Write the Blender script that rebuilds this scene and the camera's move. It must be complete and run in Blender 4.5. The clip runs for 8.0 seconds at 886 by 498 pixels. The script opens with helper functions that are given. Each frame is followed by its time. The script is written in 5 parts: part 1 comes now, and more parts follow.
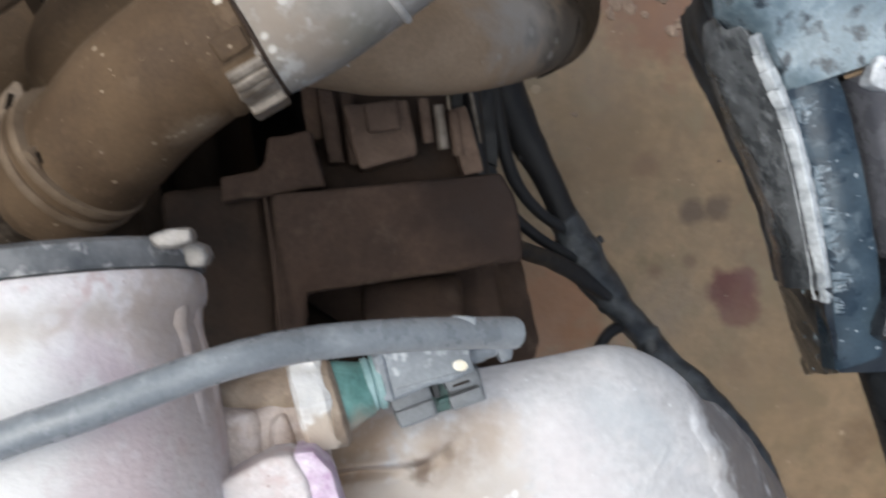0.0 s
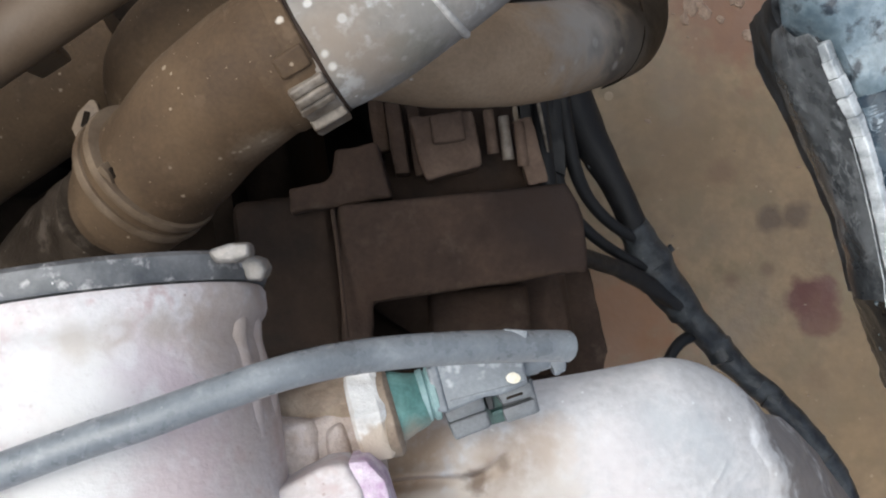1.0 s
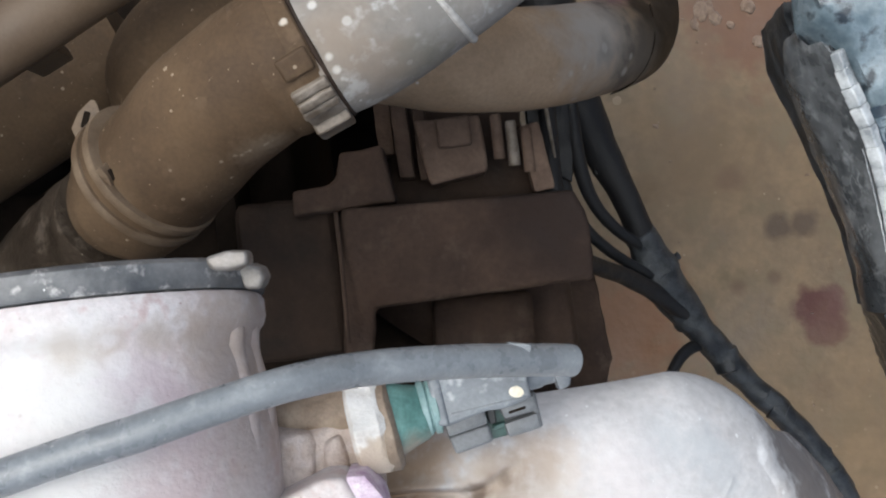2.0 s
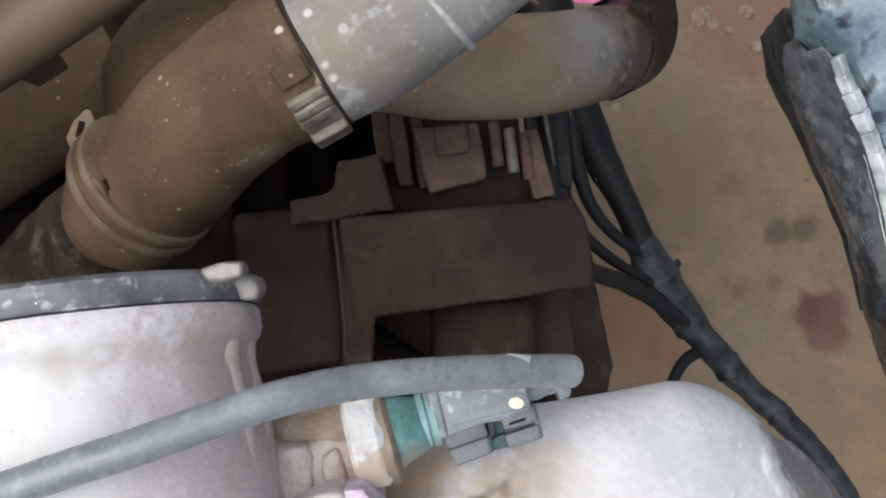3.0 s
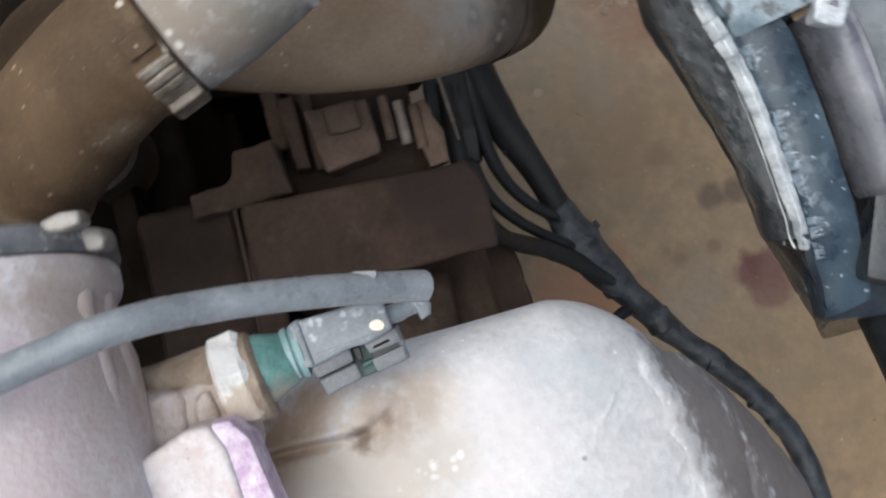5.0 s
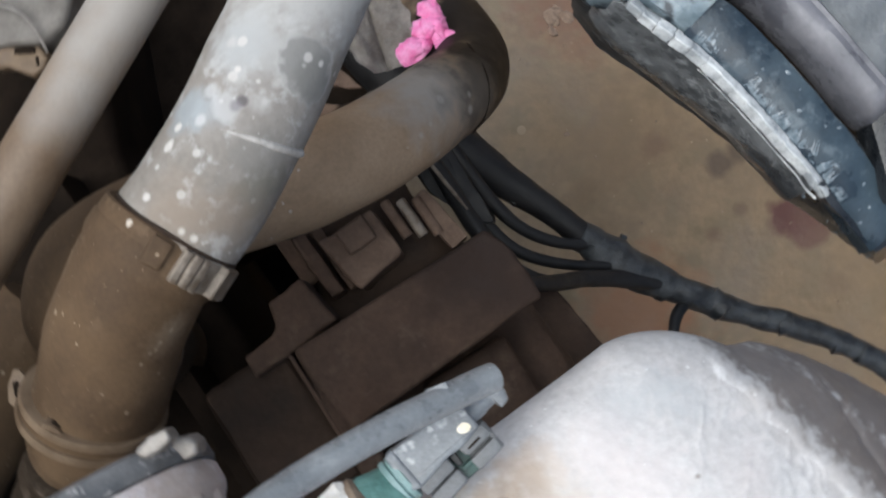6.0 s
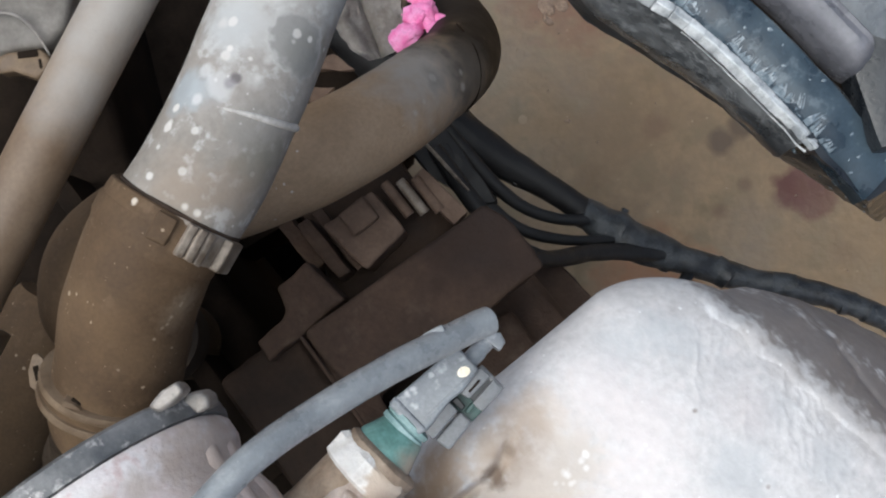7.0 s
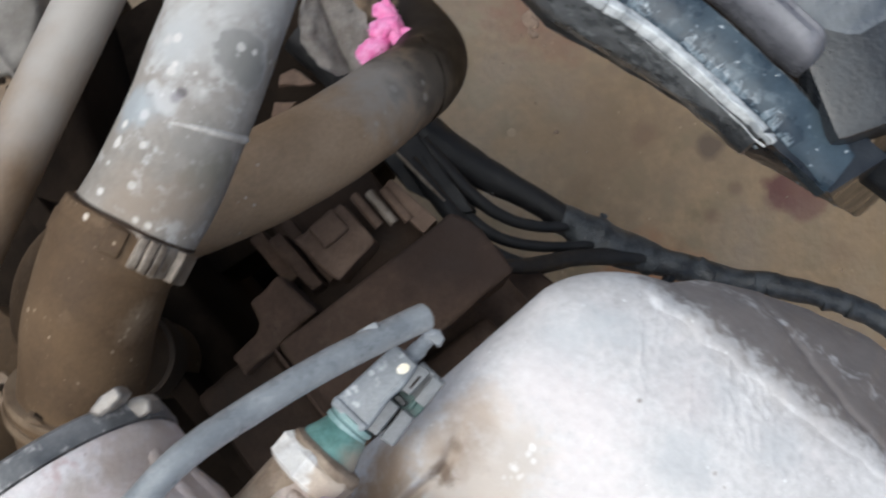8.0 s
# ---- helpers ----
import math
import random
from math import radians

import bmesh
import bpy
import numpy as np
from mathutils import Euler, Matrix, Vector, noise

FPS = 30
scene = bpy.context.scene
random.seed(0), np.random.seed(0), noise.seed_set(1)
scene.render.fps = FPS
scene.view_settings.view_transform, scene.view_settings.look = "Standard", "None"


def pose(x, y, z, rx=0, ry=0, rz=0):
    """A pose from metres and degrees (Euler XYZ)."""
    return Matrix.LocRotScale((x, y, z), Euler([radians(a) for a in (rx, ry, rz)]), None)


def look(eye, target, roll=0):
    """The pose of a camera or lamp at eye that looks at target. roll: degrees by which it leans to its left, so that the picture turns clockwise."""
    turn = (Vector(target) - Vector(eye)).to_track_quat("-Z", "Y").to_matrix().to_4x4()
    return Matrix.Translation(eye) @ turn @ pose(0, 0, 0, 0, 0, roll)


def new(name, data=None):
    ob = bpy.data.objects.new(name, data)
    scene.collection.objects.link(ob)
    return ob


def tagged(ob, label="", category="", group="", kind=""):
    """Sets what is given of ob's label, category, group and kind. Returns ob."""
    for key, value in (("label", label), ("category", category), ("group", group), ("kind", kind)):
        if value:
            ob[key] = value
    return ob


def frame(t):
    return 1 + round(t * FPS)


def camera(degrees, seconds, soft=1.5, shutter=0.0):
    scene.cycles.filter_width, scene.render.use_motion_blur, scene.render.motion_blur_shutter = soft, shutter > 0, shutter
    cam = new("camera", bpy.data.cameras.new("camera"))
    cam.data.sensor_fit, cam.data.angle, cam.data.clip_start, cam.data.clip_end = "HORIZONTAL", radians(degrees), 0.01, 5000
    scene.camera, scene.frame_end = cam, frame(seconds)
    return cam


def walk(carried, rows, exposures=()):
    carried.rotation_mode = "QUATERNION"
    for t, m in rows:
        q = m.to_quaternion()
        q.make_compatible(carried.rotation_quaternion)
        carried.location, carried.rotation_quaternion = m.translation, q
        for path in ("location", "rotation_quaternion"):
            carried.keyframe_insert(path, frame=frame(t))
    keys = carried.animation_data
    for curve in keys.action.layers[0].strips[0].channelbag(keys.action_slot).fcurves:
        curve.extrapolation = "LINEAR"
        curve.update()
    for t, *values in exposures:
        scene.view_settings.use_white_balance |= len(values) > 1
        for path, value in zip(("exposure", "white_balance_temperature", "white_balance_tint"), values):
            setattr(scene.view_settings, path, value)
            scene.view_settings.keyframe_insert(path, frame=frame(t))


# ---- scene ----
# The camera hangs over an open engine bay and looks down; the concrete floor is z = 0.
cam = camera(48.0, 8.0, soft=2.1, shutter=0.9)
PATH = [
    (0.0, pose(-0.0089, -0.0041, 1.0558, -0.73, -4.77, -0.54)),
    (0.5, pose(-0.0052, -0.0006, 1.0606, -0.36, -1.51, -0.57)),
    (1.0, pose(-0.0028, -0.0021, 1.0596, -0.40, -0.28, -0.54)),
    (2.5, pose(-0.0022, 0.0008, 1.0514, -0.21, 0.05, 0.56)),
    (3.0, pose(-0.0018, 0.0008, 1.0506, 0.04, 0.03, 0.00)),
    (3.5, pose(0.0000, 0.0000, 1.0500, 0.00, 0.00, 0.00)),
    (4.0, pose(0.0040, -0.0025, 1.0529, -0.18, -0.08, 0.34)),
    (4.2, pose(0.0163, -0.0081, 1.0578, -0.42, -0.02, 0.54)),
    (5.3, pose(0.0283, -0.0272, 1.0597, 2.59, -1.67, -12.26)),
    (5.5, pose(0.0282, -0.0215, 1.0668, 3.24, -0.99, -16.20)),
    (6.0, pose(0.0299, -0.0150, 1.0724, 4.66, 1.56, -27.52)),
    (6.5, pose(0.0266, -0.0266, 1.0793, 4.81, 2.05, -30.67)),
    (7.0, pose(0.0279, -0.0324, 1.0818, 4.94, 2.71, -30.80)),
    (7.5, pose(0.0318, -0.0388, 1.0819, 5.16, 3.26, -30.12)),
    (8.0, pose(0.0434, -0.0500, 1.0850, 6.02, 3.73, -32.92)),
]
walk(cam, PATH, [(0.0, 0.42, 6050, 5), (8.0, 0.42, 6050, 5)])

# ---- world, sun, exposure ----
world = bpy.data.worlds.new("daylight")
scene.world = world
world.use_nodes = True
wn = world.node_tree.nodes
sky = wn.new("ShaderNodeTexSky")
sky.sky_type, sky.sun_disc = "NISHITA", False
sky.air_density, sky.dust_density = 0.7, 5.0
sky.sun_elevation, sky.sun_rotation = radians(65), radians(-79)
wn["Background"].inputs["Strength"].default_value = 0.105
world.node_tree.links.new(sky.outputs["Color"], wn["Background"].inputs["Color"])
sun = new("sun", bpy.data.lights.new("sun", "SUN"))
sun.data.energy, sun.data.angle, sun.data.color = 2.0, radians(75), (1.0, 0.96, 0.9)
sun.matrix_world = look((-0.22, 0.02, 0.95), (0, 0, 0))


# ---- materials ----
def surface(name, low, high, size=0.03, rough=0.6, metal=0.0, bump=0.25, fine=0.0025, spots=None, blotch=None, coat=0.0, veins=None):
    """Dusty or worn surface: two colours in cloudy patches, fine grain, relief, and specks or stains of another colour.
    spots: (colour, spacing, share); blotch: (colour, size, amount); veins: (colour, size, width, stretch)."""
    m = bpy.data.materials.new(name)
    m.use_nodes = True
    t = m.node_tree
    n, ln = t.nodes, t.links.new
    b = n["Principled BSDF"]
    b.inputs["Metallic"].default_value = metal
    b.inputs["Coat Weight"].default_value = coat
    b.inputs["Coat Roughness"].default_value = 0.15
    co = n.new("ShaderNodeTexCoord").outputs["Object"]

    def cloud(scale, detail, lo, hi):
        a = n.new("ShaderNodeTexNoise")
        a.inputs["Scale"].default_value, a.inputs["Detail"].default_value = scale, detail
        a.inputs["Roughness"].default_value = 0.6
        ln(co, a.inputs["Vector"])
        r = n.new("ShaderNodeMapRange")
        r.inputs["From Min"].default_value, r.inputs["From Max"].default_value = lo, hi
        ln(a.outputs["Fac"], r.inputs["Value"])
        return r.outputs["Result"], a.outputs["Fac"]

    def blend(fac, a, c, kind="MIX"):
        x = n.new("ShaderNodeMix")
        x.data_type, x.blend_type = "RGBA", kind
        for sock, v in ((x.inputs["Factor"], fac), (x.inputs["A"], a), (x.inputs["B"], c)):
            if hasattr(v, "is_linked"):
                ln(v, sock)
            else:
                sock.default_value = v if isinstance(v, float) else (*v, 1)
        return x.outputs["Result"]

    big, _ = cloud(1 / size, 5, 0.36, 0.64)
    col = blend(big, low, high)
    grain, grain_raw = cloud(1 / fine, 3, 0.3, 0.7)
    lift = n.new("ShaderNodeMapRange")
    lift.inputs["To Min"].default_value, lift.inputs["To Max"].default_value = 0.88, 1.08
    ln(grain, lift.inputs["Value"])
    gr = n.new("ShaderNodeCombineColor")
    for k in ("Red", "Green", "Blue"):
        ln(lift.outputs["Result"], gr.inputs[k])
    col = blend(1.0, col, gr.outputs["Color"], "MULTIPLY")
    if blotch:
        fac, _ = cloud(1 / blotch[1], 4, 0.62 - blotch[2] * 0.25, 0.72 - blotch[2] * 0.2)
        col = blend(fac, col, blotch[0])
    if veins:
        mp = n.new("ShaderNodeMapping")
        mp.inputs["Rotation"].default_value = (0, 0, radians(28))
        mp.inputs["Scale"].default_value = (veins[3], 1, 1)
        ln(co, mp.inputs["Vector"])
        a = n.new("ShaderNodeTexNoise")
        a.inputs["Scale"].default_value, a.inputs["Detail"].default_value = 1 / veins[1], 3
        a.inputs["Distortion"].default_value = 0.6
        ln(mp.outputs["Vector"], a.inputs["Vector"])
        off = n.new("ShaderNodeMath")
        off.operation = "SUBTRACT"
        off.inputs[1].default_value = 0.5
        ln(a.outputs["Fac"], off.inputs[0])
        mag = n.new("ShaderNodeMath")
        mag.operation = "ABSOLUTE"
        ln(off.outputs["Value"], mag.inputs[0])
        line = n.new("ShaderNodeMapRange")
        line.inputs["From Min"].default_value, line.inputs["From Max"].default_value = veins[2], veins[2] * 0.2
        line.inputs["To Max"].default_value = 0.6
        ln(mag.outputs["Value"], line.inputs["Value"])
        where, _ = cloud(1 / (veins[1] * 2.2), 2, 0.42, 0.6)
        both = n.new("ShaderNodeMath")
        both.operation = "MULTIPLY"
        ln(line.outputs["Result"], both.inputs[0])
        ln(where, both.inputs[1])
        col = blend(both.outputs["Value"], col, veins[0])
    if spots:
        v = n.new("ShaderNodeTexVoronoi")
        v.inputs["Scale"].default_value = 1 / spots[1]
        ln(co, v.inputs["Vector"])
        sep = n.new("ShaderNodeSeparateColor")
        ln(v.outputs["Color"], sep.inputs["Color"])
        size_r = n.new("ShaderNodeMapRange")
        size_r.inputs["From Min"].default_value = 1 - spots[2]
        size_r.inputs["To Min"].default_value, size_r.inputs["To Max"].default_value = 0.08, 0.30
        ln(sep.outputs["Red"], size_r.inputs["Value"])
        less = n.new("ShaderNodeMath")
        less.operation = "LESS_THAN"
        ln(v.outputs["Distance"], less.inputs[0])
        group, _ = cloud(1 / (spots[1] * 4), 2, 0.36, 0.58)
        mul = n.new("ShaderNodeMath")
        mul.operation = "MULTIPLY"
        ln(size_r.outputs["Result"], mul.inputs[0])
        ln(group, mul.inputs[1])
        ln(mul.outputs["Value"], less.inputs[1])
        col = blend(less.outputs["Value"], col, spots[0])
    ln(col, b.inputs["Base Color"])
    rr = n.new("ShaderNodeMapRange")
    rr.inputs["To Min"].default_value, rr.inputs["To Max"].default_value = max(rough - 0.14, 0.05), min(rough + 0.14, 1)
    ln(big, rr.inputs["Value"])
    ln(rr.outputs["Result"], b.inputs["Roughness"])
    bp = n.new("ShaderNodeBump")
    bp.inputs["Strength"].default_value, bp.inputs["Distance"].default_value = bump, fine * 0.6
    ln(grain_raw, bp.inputs["Height"])
    ln(bp.outputs["Normal"], b.inputs["Normal"])
    return m


def stained(m, marks, ragged=45.0, rough=None):
    """Adds marks with ragged edges, for stains and for painted shade: (x, y, z, radius, edge, colour, strength), in
    metres.
    """
    t = m.node_tree
    n, ln = t.nodes, t.links.new
    b = n["Principled BSDF"]
    col = b.inputs["Base Color"].links[0].from_socket
    co = n.new("ShaderNodeTexCoord").outputs["Object"]
    wob = n.new("ShaderNodeTexNoise")
    wob.inputs["Scale"].default_value, wob.inputs["Detail"].default_value = ragged, 4
    ln(co, wob.inputs["Vector"])
    for x, y, z, r, edge, tint, k in marks:
        d = n.new("ShaderNodeVectorMath")
        d.operation = "DISTANCE"
        d.inputs[1].default_value = (x, y, z)
        ln(co, d.inputs[0])
        ad = n.new("ShaderNodeMath")
        ad.operation = "MULTIPLY_ADD"
        ad.inputs[1].default_value = r * 1.6
        ln(wob.outputs["Fac"], ad.inputs[0])
        ln(d.outputs["Value"], ad.inputs[2])
        mr = n.new("ShaderNodeMapRange")
        mr.inputs["From Min"].default_value, mr.inputs["From Max"].default_value = r * 1.8 + edge * 0.5, r * 1.8 - edge * 0.5
        mr.inputs["To Max"].default_value = k
        ln(ad.outputs["Value"], mr.inputs["Value"])
        mix = n.new("ShaderNodeMix")
        mix.data_type = "RGBA"
        ln(mr.outputs["Result"], mix.inputs["Factor"])
        ln(col, mix.inputs["A"])
        mix.inputs["B"].default_value = (*tint, 1)
        col = mix.outputs["Result"]
    ln(col, b.inputs["Base Color"])
    return m


dice = random.Random(7)
CONCRETE = stained(surface("stained_concrete", (0.158, 0.100, 0.048), (0.262, 0.176, 0.092), 0.09, 0.42, 0.0, 0.10, 0.012,
                           spots=((0.31, 0.225, 0.135), 0.02, 0.09), blotch=((0.176, 0.122, 0.060), 0.05, 0.45)),
                   [(0.396, -0.068, 0, 0.025, 0.012, (0.088, 0.024, 0.0140), 1.0), (0.401, -0.086, 0, 0.022, 0.012, (0.100, 0.031, 0.0180), 1.0), (0.411, -0.064, 0, 0.015, 0.012, (0.100, 0.031, 0.0180), 1.0), (0.352, 0.020, 0, 0.0135, 0.010, (0.084, 0.050, 0.024), 0.95),
                    (0.379, 0.024, 0, 0.0135, 0.010, (0.084, 0.050, 0.024), 0.9), (0.325, 0.27, 0, 0.085, 0.05, (0.170, 0.072, 0.036), 0.75), (0.31, -0.045, 0, 0.008, 0.008, (0.112, 0.060, 0.027), 0.7),
                    (0.348, -0.035, 0, 0.007, 0.006, (0.112, 0.060, 0.027), 0.7), (0.20, -0.085, 0, 0.06, 0.05, (0.240, 0.096, 0.032), 0.8), (0.40, -0.15, 0, 0.012, 0.012, (0.112, 0.065, 0.033), 0.5),
                    (0.26, 0.10, 0, 0.06, 0.08, (0.160, 0.096, 0.041), 0.6), (0.42, -0.19, 0, 0.08, 0.09, (0.192, 0.122, 0.055), 0.5), (0.30, 0.07, 0, 0.012, 0.014, (0.136, 0.075, 0.037), 0.6)], 38.0)
CAST_PINK = stained(surface("chalky_cast_aluminium", (0.575, 0.508, 0.498), (0.700, 0.672, 0.675), 0.014, 0.5, 0.0, 0.26, 0.0018,
                            spots=((0.45, 0.36, 0.34), 0.0022, 0.07), blotch=((0.56, 0.455, 0.45), 0.0075, 0.26)),
                    [(-0.050, -0.032, 0.824, 0.017, 0.014, (0.48, 0.39, 0.345), 0.35), (-0.0495, -0.050, 0.828, 0.020, 0.016, (0.47, 0.375, 0.325), 0.4), (-0.052, -0.017, 0.822, 0.012, 0.010, (0.48, 0.395, 0.345), 0.35),
                     (-0.060, -0.040, 0.840, 0.012, 0.010, (0.55, 0.44, 0.435), 0.5), (-0.066, -0.060, 0.845, 0.012, 0.010, (0.54, 0.425, 0.42), 0.5), (-0.0800, -0.0290, 0.850, 0.0130, 0.012, (0.635, 0.628, 0.612), 0.8), (-0.0790, -0.0520, 0.852, 0.0170, 0.015, (0.640, 0.632, 0.62), 0.8), (-0.0690, -0.0355, 0.8485, 0.0075, 0.008, (0.69, 0.675, 0.68), 0.6),
                     (-0.0650, -0.0290, 0.8440, 0.0080, 0.007, (0.585, 0.515, 0.550), 0.6), (-0.0600, -0.0350, 0.8420, 0.0075, 0.006, (0.56, 0.475, 0.505), 0.6), (-0.0590, -0.0560, 0.8440, 0.0120, 0.008, (0.55, 0.455, 0.465), 0.6),
                     (-0.0536, -0.0231, 0.8290, 0.0100, 0.008, (0.46, 0.385, 0.335), 0.5), (-0.0476, -0.0220, 0.8140, 0.0120, 0.010, (0.41, 0.330, 0.275), 0.6), (-0.0462, -0.0380, 0.8091, 0.0130, 0.010, (0.41, 0.325, 0.275), 0.6),
                     # four tan marks that paint the shadow band in the groove
                     (-0.0800, -0.0228, 0.8490, 0.0036, 0.004, (0.46, 0.405, 0.355), 0.65), (-0.0720, -0.0216, 0.8465, 0.0036, 0.004, (0.46, 0.400, 0.350), 0.65), (-0.0640, -0.0205, 0.8410, 0.0036, 0.004, (0.45, 0.385, 0.335), 0.65), (-0.0565, -0.0195, 0.8330, 0.0036, 0.004, (0.45, 0.375, 0.325), 0.65),
                     *[(-0.062 + dice.gauss(0, 0.008), -0.045 + dice.gauss(0, 0.012), 0.842, dice.uniform(0.0005, 0.0016), 0.0010, (0.30, 0.20, 0.20), 0.85) for _ in range(20)],
                     *[(-0.0640 + dice.gauss(0, 0.007), -0.0330 + dice.gauss(0, 0.008), 0.845, dice.uniform(0.0008, 0.0026), 0.0014, (0.70, 0.68, 0.685), 0.6) for _ in range(30)]], 300.0)
CAST_TAN = surface("brown_stained_casting", (0.40, 0.325, 0.280), (0.56, 0.490, 0.450), 0.008, 0.6, 0.0, 0.7, 0.0018, blotch=((0.52, 0.46, 0.44), 0.006, 0.25), spots=((0.20, 0.14, 0.11), 0.003, 0.12))
DABS = [(0.0925 + 0.33 * max(-0.060 - y, 0) - abs(dice.gauss(0, 0.010)), y, 0.757, dice.uniform(0.0008, 0.0030), 0.0012, (0.80, 0.795, 0.79), 0.7) for y in [dice.uniform(-0.13, -0.06) for _ in range(56)]]
PITS = [(dice.gauss(0.045, 0.03), dice.uniform(-0.125, -0.05), 0.775, dice.uniform(0.0004, 0.0009), 0.0006, (0.24, 0.20, 0.18), 0.8) for _ in range(16)]
# Grime down the casting's steep side, with that side's shade painted in.
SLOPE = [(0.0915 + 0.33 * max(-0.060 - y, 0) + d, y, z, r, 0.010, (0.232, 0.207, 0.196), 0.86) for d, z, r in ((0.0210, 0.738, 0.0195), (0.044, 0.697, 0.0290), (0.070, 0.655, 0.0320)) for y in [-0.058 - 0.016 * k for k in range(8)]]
TAN_BAND = [(0.1010 + 0.0115 * k / 2.6, -0.0750 - 0.0155 * k, 0.7615, 0.0062, 0.008, (0.47, 0.435, 0.405), 0.4) for k in range(4)]
WASH = [(x, y, 0.772, r, 0.007, (0.475, 0.492, 0.502), 0.6) for x, y, r in ((0.080, -0.063, 0.0085), (0.073, -0.057, 0.0070), (0.089, -0.058, 0.0060), (0.096, -0.097, 0.0065), (0.099, -0.119, 0.0080), (0.090, -0.075, 0.0055), (0.070, -0.105, 0.0100), (0.060, -0.055, 0.0070))]
WASH += [(x, y, 0.776, r, 0.012, (0.640, 0.585, 0.575), 0.5) for x, y, r in ((0.047, -0.064, 0.0110), (0.055, -0.080, 0.0120), (0.085, -0.090, 0.0090), (0.040, -0.100, 0.0150))]
WASH += [(0.026 + a + dice.gauss(0, 0.0018), -0.0805 + a * 0.45 + dice.gauss(0, 0.0018), 0.777, dice.uniform(0.0004, 0.0013), 0.0010, (0.80, 0.79, 0.775), 0.75) for a in [dice.gauss(0, 0.008) for _ in range(16)]]
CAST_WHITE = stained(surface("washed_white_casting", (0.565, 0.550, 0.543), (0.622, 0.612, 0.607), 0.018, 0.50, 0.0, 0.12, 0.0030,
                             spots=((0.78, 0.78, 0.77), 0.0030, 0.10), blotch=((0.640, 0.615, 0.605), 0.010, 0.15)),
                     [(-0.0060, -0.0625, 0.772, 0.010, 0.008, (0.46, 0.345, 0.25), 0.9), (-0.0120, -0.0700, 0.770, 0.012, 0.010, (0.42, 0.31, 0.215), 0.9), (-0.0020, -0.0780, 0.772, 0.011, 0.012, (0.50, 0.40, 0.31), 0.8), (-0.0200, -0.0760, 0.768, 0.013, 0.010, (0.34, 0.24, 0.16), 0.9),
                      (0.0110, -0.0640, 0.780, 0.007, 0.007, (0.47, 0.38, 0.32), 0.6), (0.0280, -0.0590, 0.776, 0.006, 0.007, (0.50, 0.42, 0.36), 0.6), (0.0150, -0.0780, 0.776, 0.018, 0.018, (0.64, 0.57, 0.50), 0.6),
                      # grey marks on the steep side, part dirt and part painted shade
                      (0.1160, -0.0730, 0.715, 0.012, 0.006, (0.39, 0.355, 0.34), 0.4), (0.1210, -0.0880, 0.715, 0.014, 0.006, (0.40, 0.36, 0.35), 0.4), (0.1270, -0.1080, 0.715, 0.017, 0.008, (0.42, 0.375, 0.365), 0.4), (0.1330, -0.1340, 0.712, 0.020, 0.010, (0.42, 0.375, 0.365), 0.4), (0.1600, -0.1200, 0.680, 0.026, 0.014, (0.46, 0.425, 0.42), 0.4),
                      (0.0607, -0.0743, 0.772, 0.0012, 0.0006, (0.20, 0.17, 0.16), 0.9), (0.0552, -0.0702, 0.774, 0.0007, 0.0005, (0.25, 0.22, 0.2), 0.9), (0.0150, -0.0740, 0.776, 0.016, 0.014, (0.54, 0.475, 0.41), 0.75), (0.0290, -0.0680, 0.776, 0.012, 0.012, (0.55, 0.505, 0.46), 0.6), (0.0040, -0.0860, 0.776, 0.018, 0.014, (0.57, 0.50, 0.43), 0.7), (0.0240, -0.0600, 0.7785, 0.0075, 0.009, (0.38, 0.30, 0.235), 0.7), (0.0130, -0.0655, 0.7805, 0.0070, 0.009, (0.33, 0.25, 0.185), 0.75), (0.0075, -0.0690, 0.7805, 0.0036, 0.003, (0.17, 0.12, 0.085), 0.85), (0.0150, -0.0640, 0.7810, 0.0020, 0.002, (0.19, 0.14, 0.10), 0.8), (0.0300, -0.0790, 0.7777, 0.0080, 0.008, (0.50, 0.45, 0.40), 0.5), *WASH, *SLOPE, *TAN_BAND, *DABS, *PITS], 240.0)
# Darker copy of the white casting: shade put into the colour, plus grime.
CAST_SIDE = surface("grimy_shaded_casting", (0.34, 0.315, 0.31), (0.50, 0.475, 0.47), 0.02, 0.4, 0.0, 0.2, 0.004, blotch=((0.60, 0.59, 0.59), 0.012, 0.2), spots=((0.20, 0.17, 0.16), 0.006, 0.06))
PURPLE = surface("purple_oxide_casting", (0.47, 0.31, 0.46), (0.76, 0.68, 0.74), 0.005, 0.7, 0.0, 0.6, 0.0012)
GASKET = surface("grimy_grey_cover", (0.085, 0.09, 0.095), (0.20, 0.203, 0.206), 0.010, 0.45, 0.1, 0.22, 0.0015,
                 spots=((0.60, 0.59, 0.58), 0.0040, 0.22), blotch=((0.42, 0.41, 0.40), 0.0045, 0.22))
BOLT = surface("dull_bolt_steel", (0.21, 0.193, 0.174), (0.34, 0.318, 0.296), 0.006, 0.5, 0.5, 0.4, 0.001)
BRASS = surface("dirty_brass", (0.205, 0.150, 0.106), (0.35, 0.280, 0.212), 0.006, 0.6, 0.0, 0.5, 0.0012)
BRASS_HEX = stained(surface("limed_brass_nut", (0.66, 0.63, 0.58), (0.84, 0.83, 0.80), 0.007, 0.5, 0.1, 0.4, 0.0014), [(-0.0180, -0.0590, 0.8050, 0.0128, 0.003, (0.53, 0.44, 0.345), 0.9)], 200.0)
